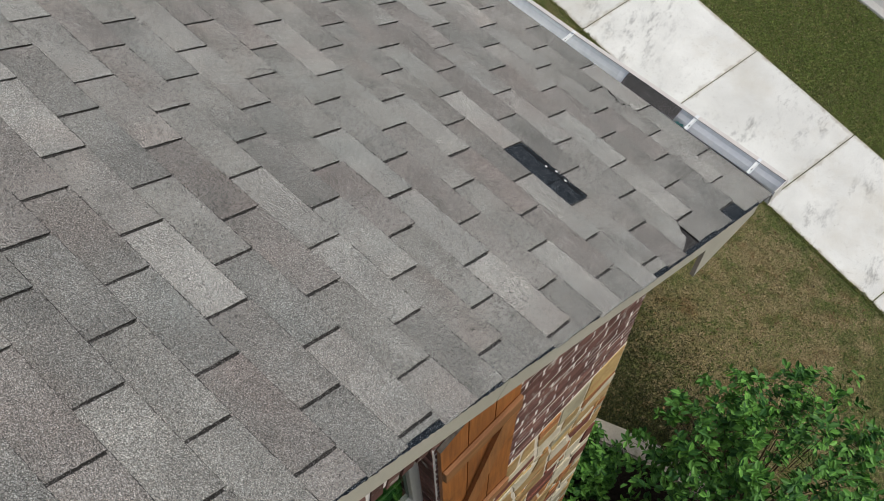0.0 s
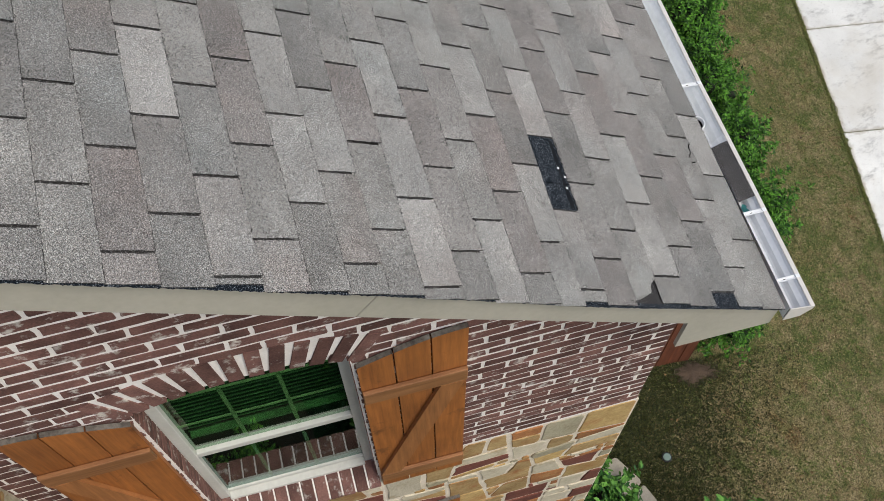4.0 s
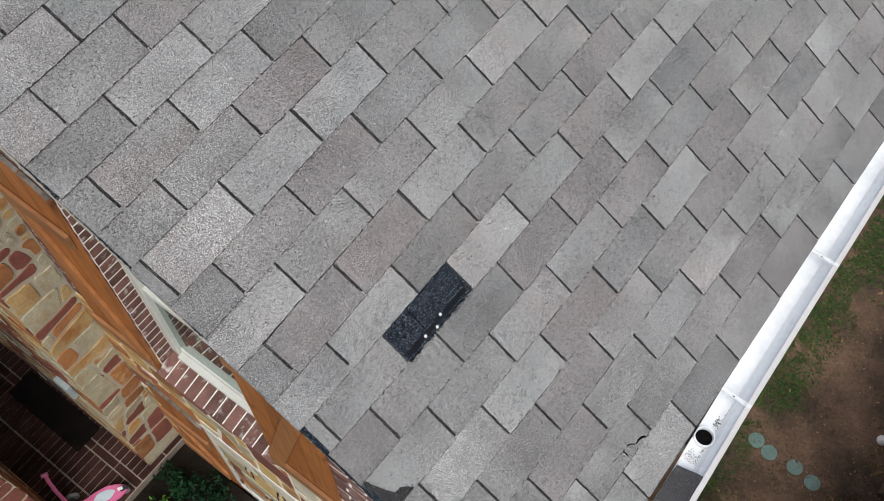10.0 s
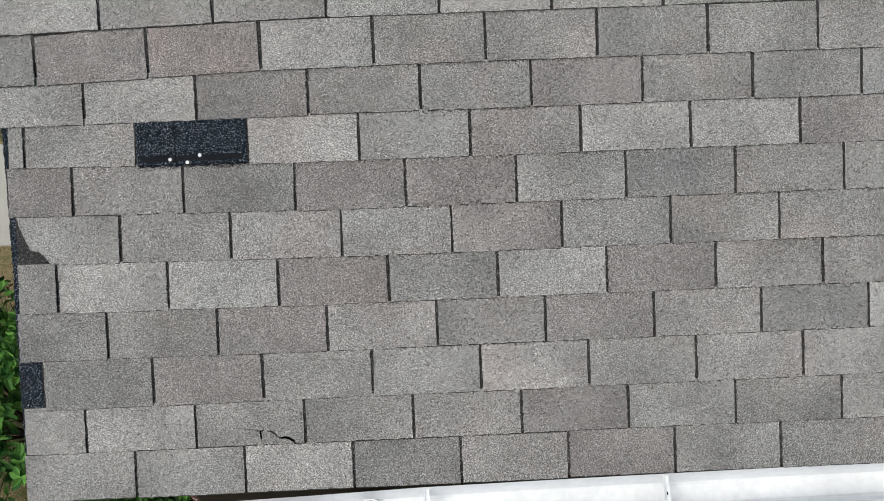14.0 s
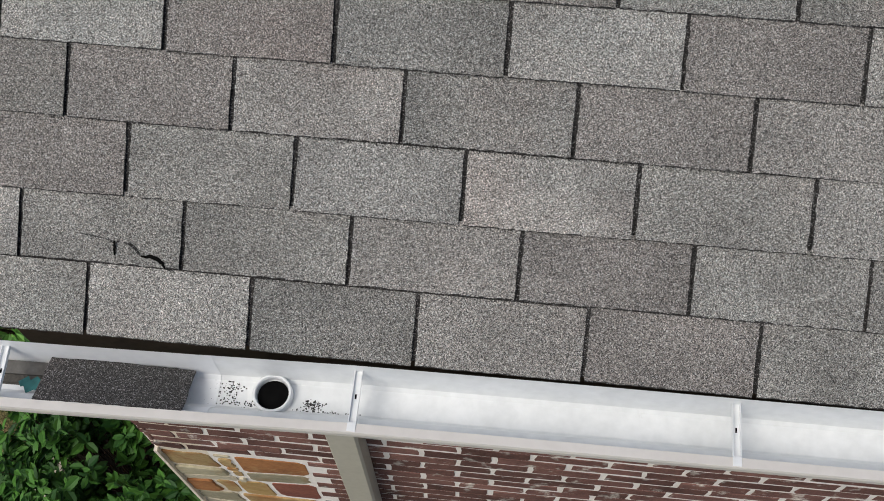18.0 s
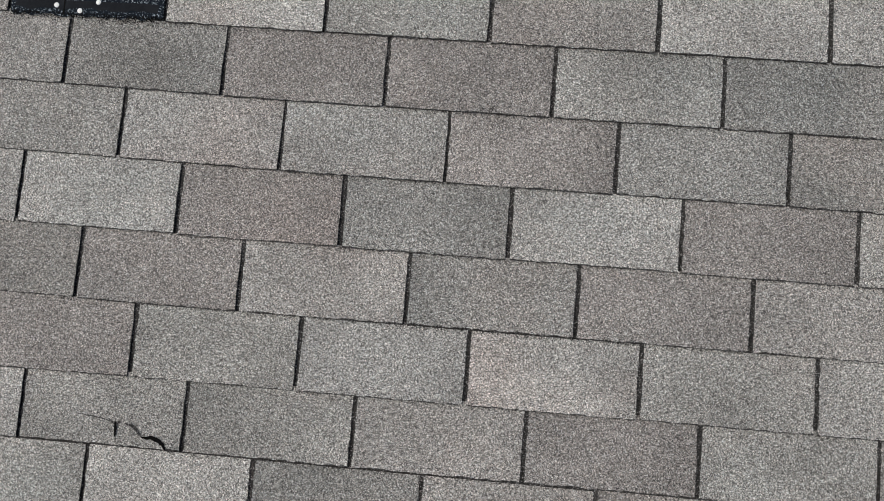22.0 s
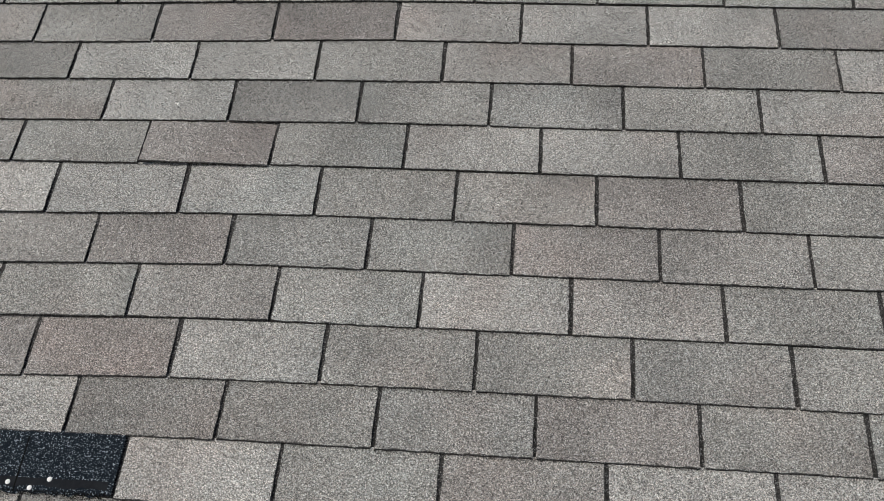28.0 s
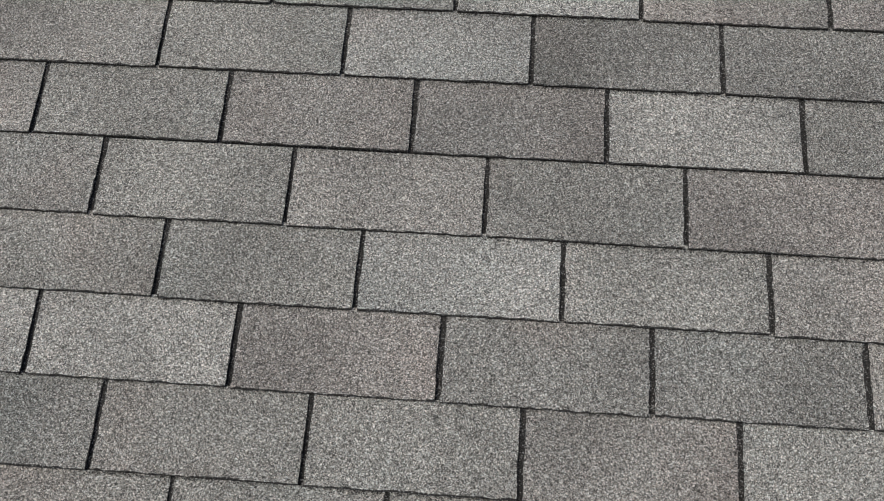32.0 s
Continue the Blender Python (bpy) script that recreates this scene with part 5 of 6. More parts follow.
# mostly red and rust stones: the pier's shade is put into their colours
SHADED_PIER_SORTS = (0.7, 3.4, 0.0, 1.8, 0.3, 6.0)
stone_wall(pier, rubble(PX0 - 0.006, PX1 + 0.006, 1.2, Z(-0.3), 0.19, 15, 0.0115, 0.9, 0.25), lambda a, b, d: (a, PY0 + 0.002 - d, b), 9, sorts=SHADED_PIER_SORTS)
stone_wall(pier, rubble(PY0, 4.85, 1.2, Z(-0.3), 0.22, 16, 0.0115, 0.95, 0.2), lambda a, b, d: (PX1 - 0.002 + d, a, b), 10, sorts=SHADED_PIER_SORTS)
pole = thing("porch_downspout", "beige square downspout on the porch pier", "downspout")
part("pipe", boxed(PX0 - 0.075, PX0 - 0.012, PY0 - 0.02, PY0 + 0.045, 0, Z(-0.3), bevel=0.008), TRIM, pole)

# front walk and scalloped edging
front = thing("front_walk", "pale concrete front walk with scored joints", "path", "structure")
fm = mesh_of(boxed(-0.7, 0.7, 0, 1.36, -0.1, 0.04, bevel=0.01), "slab")
for i in range(6):
    s = part("slab", fm, OLD_CONCRETE, front)
    s.location = (-2.455 - 1.416 * i, 4.63, 0)
scallops = thing("edging_row", "row of pale scalloped concrete edging stones", "edging")
for i in range(7):
    bm = bmesh.new()
    pts = [(0.13 * math.cos(a), 0.13 * math.sin(a)) for a in [math.tau * k / 14 for k in range(14)]]
    prism(pts, 0.16, "z", 0.0, bm)
    s = part("edging_stone", bm, EDGE_STONE, scallops)
    s.location = (-2.62 - 0.078 * i, 6.15 + 0.22 * i, 0)

# ---- curved bed with edging blocks at the corner ----
bed_line = [(1.3, 0.12), (1.26, -0.12), (1.12, -0.36), (0.92, -0.58), (0.66, -0.72), (0.38, -0.83), (0.1, -0.92), (-0.2, -1.0), (-0.5, -1.04), (-0.8, -1.04), (-1.1, -0.98), (-1.4, -0.85), (-1.65, -0.65), (-1.85, -0.4), (-2.0, -0.1), (-2.1, 0.25), (-2.15, 0.6), (-2.18, 1.0), (-2.2, 1.5), (-2.22, 2.0), (-2.3, 2.5), (-2.75, 3.0), (-2.95, 3.6), (-3.0, 4.4)]
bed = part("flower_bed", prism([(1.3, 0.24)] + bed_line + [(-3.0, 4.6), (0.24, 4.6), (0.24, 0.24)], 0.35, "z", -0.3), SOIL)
tagged(bed, "dark mulched planting bed against the gable wall", "flower bed", kind="structure")
edging = thing("bed_edging", "curved row of pale concrete edging blocks round the bed", "edging")
lengths = np.cumsum([0] + [math.dist(p, q) for p, q in zip(bed_line[:18], bed_line[1:19])])
n_blocks = round(lengths[-1] / 0.39)
marks = [tuple(float(np.interp(lengths[-1] * k / n_blocks, lengths, [p[i] for p in bed_line[:19]])) for i in (0, 1)) for k in range(n_blocks + 1)]
for (x0, y0), (x1, y1) in zip(marks, marks[1:]):
    ln = math.dist((x0, y0), (x1, y1))
    bm = bmesh.new()
    a, d = ln / 2 + 0.004, 0.125
    prism([(-a + 0.04, -d), (a - 0.04, -d), (a - 0.01, -d + 0.03), (a - 0.002, 0.0), (a - 0.014, d - 0.02), (a - 0.04, d), (-a + 0.04, d), (-a + 0.014, d - 0.02), (-a + 0.002, 0.0), (-a + 0.01, -d + 0.03)], 0.37, "z", -0.25, bm)
    rim = [e for e in bm.edges if min(v.co.z for v in e.verts) > 0.1]
    bmesh.ops.bevel(bm, geom=rim, offset=0.022, segments=2, affect="EDGES")
    for vtx in bm.verts:
        vtx.co += Vector((rng.uniform(-0.005, 0.005), rng.uniform(-0.006, 0.006), rng.uniform(-0.006, 0.006)))
    b = part("edging_block", bm, EDGE_STONE, edging)
    b.location, b.rotation_euler.z = ((x0 + x1) / 2, (y0 + y1) / 2, 0), math.atan2(y1 - y0, x1 - x0)


# ---- plants ----
def leaves(points, normals, size, seed, ratio=0.5, spread=0.9):
    """Folded pointed leaves at the points, roughly facing the normals."""
    r = np.random.RandomState(seed)
    n = len(points)
    out = normals + r.normal(0, spread, (n, 3))
    out /= np.linalg.norm(out, axis=1)[:, None]
    ref = r.normal(0, 1, (n, 3))
    along = np.cross(out, ref)
    along /= np.linalg.norm(along, axis=1)[:, None]
    across = np.cross(out, along)
    s = size * r.uniform(0.6, 1.25, (n, 1))
    base, tip = points - along * s * 0.5, points + along * s * 0.5 - out * s * 0.1
    left = points + across * s * ratio * 0.5 + out * s * 0.1 - along * s * 0.05
    right = points - across * s * ratio * 0.5 + out * s * 0.1 - along * s * 0.05
    co = np.stack([base, right, tip, left], 1).reshape(-1, 3)
    idx = np.arange(n)[:, None] * 4
    faces = np.concatenate([idx + [[0, 1, 2]], idx + [[0, 2, 3]]])
    me = bpy.data.meshes.new("leaves")
    me.from_pydata(co.tolist(), [], faces.tolist())
    return me


def stem(bm, a, b, r0, r1, n=6):
    a, b = Vector(a), Vector(b)
    d = (b - a).normalized()
    s = d.orthogonal().normalized()
    t = d.cross(s)
    rings = []
    for p, r in ((a, r0), (b, r1)):
        rings.append([bm.verts.new(p + (s * math.cos(k * math.tau / n) + t * math.sin(k * math.tau / n)) * r) for k in range(n)])
    for k in range(n):
        bm.faces.new((rings[0][k], rings[0][(k + 1) % n], rings[1][(k + 1) % n], rings[1][k]))


def whorls(tips, dirs, size, count, seed, ratio=0.5, lift=0.35, along=0.1):
    """Rounded leaves set round the ends of twigs: tips and directions of the twigs."""
    r = np.random.RandomState(seed)
    n = len(tips) * count
    at = np.repeat(tips, count, 0)
    axis = np.repeat(dirs, count, 0)
    back = r.uniform(0, 1, (n, 1)) ** 1.5 * along
    at = at - axis * back + r.normal(0, 0.008, (n, 3))
    ref = r.normal(0, 1, (n, 3))
    out = np.cross(axis, ref)
    out /= np.linalg.norm(out, axis=1)[:, None]
    run = out + axis * (lift + r.normal(0, 0.25, (n, 1))) * (1 - back / max(along, 0.001) * 0.6)
    run /= np.linalg.norm(run, axis=1)[:, None]
    side = np.cross(run, axis + r.normal(0, 0.35, (n, 3)))
    side /= np.linalg.norm(side, axis=1)[:, None]
    up = np.cross(side, run)
    up *= np.sign(up[:, 2:3] + 0.2)
    s = size * r.uniform(0.55, 1.2, (n, 1))
    w = s * ratio * 0.5
    droop = up * s * 0.12
    mid1, mid2 = at + run * s * 0.35, at + run * s * 0.75 - droop * 0.4
    co = np.stack([at, mid1 - side * w + up * w * 0.25, mid2 - side * w * 0.8 + up * w * 0.2, at + run * s - droop, mid2 + side * w * 0.8 + up * w * 0.2, mid1 + side * w + up * w * 0.25], 1).reshape(-1, 3)
    idx = np.arange(n)[:, None] * 6
    faces = np.concatenate([idx + [[0, 1, 2, 3]], idx + [[0, 3, 4, 5]]])
    me = bpy.data.meshes.new("leaves")
    me.from_pydata(co.tolist(), [], faces.tolist())
    return me


def open_shrub(name, label, at, radius, height, sprigs, per, size, leaf, seed, ratio=0.5, count=8, along=0.1, wide=(1.0, 1.0)):
    """A loose shrub: stems fan out from the base and fork into twigs that end in whorls of leaves."""
    r = np.random.RandomState(seed)
    sh = thing(name, label, "shrub", at=at)
    bm = bmesh.new()
    tips, dirs = [], []
    for i in range(sprigs):
        ang, k = r.uniform(0, math.tau), r.uniform(0.02, 1) ** 0.62
        lean = k * radius
        h = height * (1 - 0.5 * k * k) * r.uniform(0.6, 1.08)
        tip = np.array([lean * math.cos(ang) * wide[0], lean * math.sin(ang) * wide[1], h])
        root = np.array([0.1 * math.cos(ang), 0.1 * math.sin(ang), -0.03])
        mid = root * 0.5 + tip * 0.5 + np.array([0, 0, 0.14 * height])
        if i % 3 == 0:
            stem(bm, root, mid, 0.009, 0.005, 5)
        stem(bm, mid, tip, 0.005, 0.002, 4)
        for q in range(per):
            f = r.uniform(0.25, 1.0) if q else 1.0
            p = mid * (1 - f) + tip * f
            d = np.array([0.5 * math.cos(ang), 0.5 * math.sin(ang), 0.9]) + r.normal(0, 0.5, 3)
            d /= np.linalg.norm(d)
            e = p + d * r.uniform(0.05, 0.2) if q else p
            tips.append(e)
            dirs.append(d)
    part("branching", bm, BARK, sh)["kind"] = "stuff"
    crown = part("crown", whorls(np.array(tips), np.array(dirs), size, count, seed + 1, ratio, 0.35, along), leaf, sh)
    crown["kind"] = "stuff"
    return sh


def dense_shrub(name, label, at, rx, ry, height, count, size, leaf, seed):
    """A clipped shrub: a lumpy crown closely set with small leaves round a dark lump that stands in for its shaded
    inside.
    """
    r = np.random.RandomState(seed)
    sh = thing(name, label, "shrub", at=at, group="hedge shrubs")
    bm = bmesh.new()
    bmesh.ops.create_icosphere(bm, subdivisions=3, radius=1)
    lumps = r.uniform(0, 10, 3)

    def swell(d):
        v = Vector(d)
        return 0.83 + 0.2 * noise.noise(v * 1.9 + Vector(lumps)) + 0.8 * abs(noise.noise(v * 3.5 + Vector(lumps))) + 0.14 * noise.noise(v * 9 + Vector(lumps))
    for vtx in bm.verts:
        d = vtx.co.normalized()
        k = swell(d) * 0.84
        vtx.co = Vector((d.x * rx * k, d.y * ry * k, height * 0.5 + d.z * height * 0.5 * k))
    part("inner_mass", bm, SHADE_LUMP, sh)
    d = r.normal(0, 1, (count // 6, 3))
    d[:, 2] += 0.25
    d /= np.linalg.norm(d, axis=1)[:, None]
    sw = np.array([swell(q) for q in d]) * r.uniform(0.86, 1.08, count // 6)
    pts = np.stack([d[:, 0] * rx * sw, d[:, 1] * ry * sw, height * 0.5 + d[:, 2] * height * 0.5 * sw], 1)
    pts[:, 2] = np.maximum(pts[:, 2], 0.03)
    crown = part("crown", whorls(pts, (d + np.array([0, 0, 0.7])) / np.linalg.norm(d + np.array([0, 0, 0.7]), axis=1)[:, None], size, 7, seed + 1, 0.48, 0.75, 0.06), leaf, sh)
    crown["kind"] = "stuff"
    tr = bmesh.new()
    for k in range(3):
        stem(tr, (0.08 * k - 0.08, 0.03 * k, 0), (0.12 * k - 0.12, 0, height * 0.4), 0.02, 0.012)
    part("trunk", tr, BARK, sh)
    return sh


def standing_pipe(x, y, height, lean):
    """A black plastic pipe stood on end, with pale clips round it."""
    pipe = thing("drain_pipe", "black plastic pipe with pale clips standing against the fence", "pipe", at=(x, y, 0.02), group="pipes against the fence")
    bm = bmesh.new()
    stem(bm, (0, 0, 0), (lean[0], lean[1], height), 0.036, 0.034, 14)
    bmesh.ops.holes_fill(bm, edges=bm.edges[:], sides=0)
    part("tube", bm, RUBBER, pipe)
    for f in (0.05, 0.14, 0.62):
        bm = bmesh.new()
        p = Vector((lean[0] * f, lean[1] * f, height * f))
        stem(bm, p - Vector((0, 0, 0.008)), p + Vector((0, 0, 0.008)), 0.041, 0.041, 14)
        bmesh.ops.holes_fill(bm, edges=bm.edges[:], sides=0)
        part("clip", bm, LICHEN, pipe, "pale plastic clip")


standing_pipe(4.83, -2.09, 1.87, (0.04, -0.05))
standing_pipe(7.9, -2.52, 1.6, (0.1, -0.06))
kinds = [dense_shrub("hedge_shrub", "dense bright green clipped shrub in a row along the fence", (0, 0, 0), 0.585, 0.5, 1.6, 21000, 0.047, LEAF_BOX, 40 + k) for k in range(3)]
spots = [on_lot(2.52 + 0.92 * i + (0.26 if i == 0 else 0), -2.13 + (0.17, -0.07, -0.12, 0.02, -0.06, 0.05, -0.03, 0.04, 0.0)[i]) for i in range(9)]
for i, p in enumerate(spots):
    m = pose(p.x, p.y, ground_at(p.x, p.y) - 0.02, 0, 0, 70 * i)
    if i < 3:
        kinds[i].matrix_basis = m
    else:
        copy_thing(kinds[i % 3], m)
open_shrub("shrub", "loose bright green leafy shrub in the corner bed", (-1.05, -1.0, 0.0), 1.6, 2.0, 215, 5, 0.09, LEAF, 61, wide=(0.8, 1.0))
open_shrub("shrub", "low loose green shrub beside the stone corner", (0.52, -0.17, 0.04), 0.55, 0.75, 85, 5, 0.08, LEAF, 62)
open_shrub("shrub", "broad leafy green shrub in front of the gable wall", (-2.65, 2.5, 0.04), 1.3, 1.9, 190, 5, 0.11, LEAF, 63)
open_shrub("shrub", "leafy green shrub against the gable wall, its leaves darkened for shade", (-1.2, 0.95, 0.04), 1.25, 1.85, 250, 5, 0.105, LEAF_SHADED, 67)
open_shrub("juniper", "dark green feathery juniper beside the porch", (-1.45, 3.3, 0.04), 0.95, 1.5, 210, 7, 0.13, LEAF_DARK, 64, 0.14, 16, 0.22)
open_shrub("juniper", "dark green feathery juniper against the raised bed", (-1.15, 2.45, 0.04), 0.85, 1.6, 190, 7, 0.13, LEAF_DARK, 68, 0.14, 16, 0.22)
open_shrub("juniper", "low dark green juniper beside the front walk", (-2.2, 3.72, 0.04), 0.65, 0.95, 150, 7, 0.12, LEAF_DARK, 69, 0.14, 16, 0.2)
for k, (x, y) in enumerate(((-0.42, 2.97), (-0.08, 3.1), (0.04, 2.8), (-0.65, 2.75))):
    open_shrub("bedding_plant", "small dark green bedding plant in the porch bed", (x, y, Z(FLOOR - 0.11)), (0.15, 0.1, 0.1, 0.12)[k], (0.24, 0.16, 0.14, 0.16)[k], (40, 16, 14, 18)[k], 4, 0.045, (LEAF_BOX, LEAF_DARK, LEAF_DARK, LEAF_BOX)[k], 65 + 100 * k)
flowers = open_shrub("flowering_plant", "green plant with small orange flowers beside the pier", (-1.98, 4.45, 0.04), 0.3, 0.62, 22, 3, 0.06, LEAF, 66)
for k in range(9):
    bm = bmesh.new()
    for q in range(6):
        a = math.tau * q / 6
        prism([(0, 0), (0.02 * math.cos(a - 0.4), 0.02 * math.sin(a - 0.4)), (0.03 * math.cos(a), 0.03 * math.sin(a)), (0.02 * math.cos(a + 0.4), 0.02 * math.sin(a + 0.4))], 0.004, "z", 0.0, bm)
    f = part("flower", bm, ORANGE, flowers, "small orange flower")
    f.location = (0.2 * math.cos(k * 2.4), 0.2 * math.sin(k * 2.4), 0.42 + 0.04 * (k % 3))

# ---- fence ----
fence = thing("fence", "red-brown stained board fence with a weathered grey cap", "fence")
TOP = Z(-4.66)
n = 15
for i in range(n):
    y0 = 0.2 - (2.12 / n) * i
    part("board", boxed(1.9 + 0.004 * (i % 2), 1.922 + 0.004 * (i % 2), y0 - 2.12 / n + 0.004, y0 - 0.004, -0.32, TOP - 0.03), FENCE, fence)
for zz in (0.35, 1.0, 1.7):
    part("rail", boxed(1.928, 1.966, -1.9, 0.2, zz, zz + 0.09), FENCE, fence)
cap_a = [(1.945, 0.2), (1.93, -1.62), (1.99, -1.72), (2.13, -1.68), (2.125, 0.2)]
part("cap", prism(cap_a, 0.038, "z", TOP - 0.028), GREYWOOD, fence, "weathered grey cap board")
cap_b = [(1.915, -1.64), (1.912, -1.935), (2.16, -1.97), (2.165, -1.755), (2.0, -1.73)]
part("cap", prism(cap_b, 0.038, "z", TOP - 0.026), GREYWOOD, fence, "weathered grey cap board")
side_fence = thing("side_fence", "red-brown stained board fence along the side yard", "fence", at=(2.16, -1.86, 0))
side_fence.rotation_euler.z = math.atan(-0.142)
bmesh_board = mesh_of(boxed(0.003, 0.137, -0.05, -0.03, -0.32, TOP - 0.03), "board")
for i in range(72):
    b = part("board", bmesh_board, FENCE, side_fence)
    b.location.x = -0.2 + 0.14 * i
for zz in (0.12, 0.95, 1.72):
    for i in range(4):
        part("rail", boxed(-0.2 + 2.44 * i, 2.23 + 2.44 * i, -0.028, 0.07, zz, zz + 0.045, bevel=0.004), FENCE, side_fence)
for i in range(5):
    part("post", boxed(-0.1 + 2.44 * i, -0.01 + 2.44 * i, -0.14, -0.051, -0.3, TOP - 0.03), FENCE, side_fence)
for i in range(4):
    part("cap", boxed(0.006 + 2.6 * i, 2.6 + 2.6 * i, -0.115, 0.1, TOP - 0.028, TOP + 0.01, bevel=0.004), GREYWOOD, side_fence, "weathered grey cap board")


def strap_hinge(y, z, flip):
    h = thing("hinge", "black iron strap hinge on the fence gate", "hinge")
    s = -1 if flip else 1
    part("leaf", prism([(y, z - 0.05), (y, z + 0.05), (y + s * 0.12, z + 0.02), (y + s * 0.34, z + 0.012), (y + s * 0.34, z - 0.012), (y + s * 0.12, z - 0.02)], 0.006, "x", 1.89), IRON, h)
    part("leaf", prism([(y - s * 0.02, z - 0.05), (y - s * 0.02, z + 0.05), (y - s * 0.2, z + 0.012), (y - s * 0.2, z - 0.012)], 0.006, "x", 1.89), IRON, h)
    part("pin", boxed(1.882, 1.894, y - s * 0.02, y, z - 0.055, z + 0.055), IRON, h)


strap_hinge(-1.25, 1.72, False)
strap_hinge(-1.25, 0.36, False)
latch = thing("gate_latch", "black iron gate latch", "latch")
part("bar", prism([(-0.32, 1.3), (-0.32, 1.325), (0.0, 1.325), (0.0, 1.3)], 0.012, "x", 1.885), IRON, latch)
part("plate", boxed(1.885, 1.899, -0.02, 0.05, 1.24, 1.36), IRON, latch)

# ---- small things in the yards ----
def disc(name, label, category, at, r, h, mat, n=18, parent=None):
    bm = bmesh.new()
    prism([(r * math.cos(math.tau * k / n), r * math.sin(math.tau * k / n)) for k in range(n)], h, "z", 0.0, bm)
    ob = part(name, bm, mat, parent)
    ob.location = at
    if label:
        tagged(ob, label, category)
    return ob


for k, (x, y) in enumerate(((4.1, -0.6), (4.06, -0.77), (4.08, -1.06), (4.04, -1.28))):
    lid = disc("valve_cover", "pale green round plastic valve cover set in the dirt", "valve cover", (x, y, 0.021), 0.085, 0.008, LICHEN)
    lid["group"] = "valve covers in the dirt"
bm = bmesh.new()
bmesh.ops.create_uvsphere(bm, u_segments=20, v_segments=12, radius=0.055)
ball = part("ball", bm, WHITE)
ball.location = (4.87, -1.655, 0.074)
tagged(ball, "small white ball on the bare dirt", "ball")
for k in range(2):
    bm = bmesh.new()
    stem(bm, (0, 0, 0.05), (0.34, 0.02, 0.05), 0.035, 0.03, 9)
    lg = part("log", bm, BARK)
    lg.matrix_world = pose(4.3 + 0.02 * k, -1.98 + 0.09 * k, 0.02, 0, 0, 8 - 12 * k)
    tagged(lg, "short brown log lying beside the fence", "log", "logs beside the fence")
lamp = thing("path_light", "small black and clear round garden light in the lawn", "garden light", at=(0.875, -1.23, -0.09))
disc("rim", "", "", (0, 0, 0.05), 0.055, 0.012, RUBBER, 20, lamp)
disc("lens", "", "", (0, 0, 0.0625), 0.04, 0.012, LICHEN, 20, lamp)
disc("stake", "", "", (0, 0, 0), 0.015, 0.05, RUBBER, 8, lamp)

car = thing("toy_car", "bright pink plastic ride-on toy car with black wheels", "toy car", at=(9.72, -0.5, 0.02))
car.rotation_euler.z = radians(200)
body = bmesh.new()
prism([(-0.5, -0.26), (-0.35, -0.3), (0.35, -0.3), (0.5, -0.24), (0.55, 0), (0.5, 0.24), (0.35, 0.3), (-0.35, 0.3), (-0.5, 0.26)], 0.26, "z", 0.12, body)
bmesh.ops.bevel(body, geom=body.edges[:], offset=0.04, segments=2, affect="EDGES")
part("body", body, PINK, car)
part("cockpit", boxed(-0.25, 0.12, -0.2, 0.2, 0.37, 0.39), RUBBER, car)
part("windshield", prism([(0.12, 0.36), (0.16, 0.36), (0.06, 0.56), (0.03, 0.56)], 0.44, "y", -0.22), PALE_PINK, car)
for x in (-0.32, 0.34):
    for y in (-0.33, 0.25):
        bm = bmesh.new()
        prism([(x + 0.13 * math.cos(math.tau * k / 18), 0.13 + 0.13 * math.sin(math.tau * k / 18)) for k in range(18)], 0.08, "y", y, bm)
        wh = part("wheel", bm, RUBBER, car)
        bm = bmesh.new()
        prism([(x + 0.07 * math.cos(math.tau * k / 14), 0.13 + 0.07 * math.sin(math.tau * k / 14)) for k in range(14)], 0.09, "y", y - 0.005, bm)
        part("hub", bm, WHITE, wh)
for y in (-0.16, 0.16):
    bm = bmesh.new()
    bmesh.ops.create_uvsphere(bm, u_segments=14, v_segments=8, radius=0.06)
    hl = part("headlight", bm, WHITE, car)
    hl.location = (0.44, y, 0.36)
loop = bpy.data.curves.new("cable", "CURVE")
loop.dimensions, loop.bevel_depth = "3D", 0.015
lsp = loop.splines.new("POLY")
lsp.points.add(23)
for k, q in enumerate(lsp.points):
    q.co = (0.26 * math.cos(k * 0.262), 0.3 * math.sin(k * 0.262), 0.02 + 0.004 * k, 1)
loop.materials.append(RUBBER)
loop_ob = new("cable", loop)
loop_ob.location = (9.65, -1.05, 0.02)
tagged(loop_ob, "loop of black cable on the grass", "cable")
crate = thing("toy_crate", "grey plastic crate on the grass beside the toy car", "crate", at=(10.3, -1.35, 0.02))
part("tub", boxed(-0.25, 0.25, -0.2, 0.2, 0, 0.3, bevel=0.03), weathered("grey_plastic", (0.1, 0.11, 0.1), (0.16, 0.17, 0.16), 4, 30, 0.5), crate)
part("lid", boxed(-0.15, 0.12, -0.14, 0.12, 0.301, 0.33, bevel=0.01), WHITE, crate)

# kick scooter left on the porch
scooter = thing("kick_scooter", "pink plastic three-wheeled child's scooter standing on the porch", "scooter", at=(-0.71, 3.59, Z(FLOOR)))
scooter.rotation_euler.z = math.atan2(-0.21, 0.38)
deck = bmesh.new()
outline = [(0.0, -0.045), (0.1, -0.04), (0.18, -0.062), (0.28, -0.075), (0.36, -0.058), (0.43, -0.02), (0.44, 0.0), (0.43, 0.02), (0.36, 0.058), (0.28, 0.075), (0.18, 0.062), (0.1, 0.04), (0.0, 0.045)]
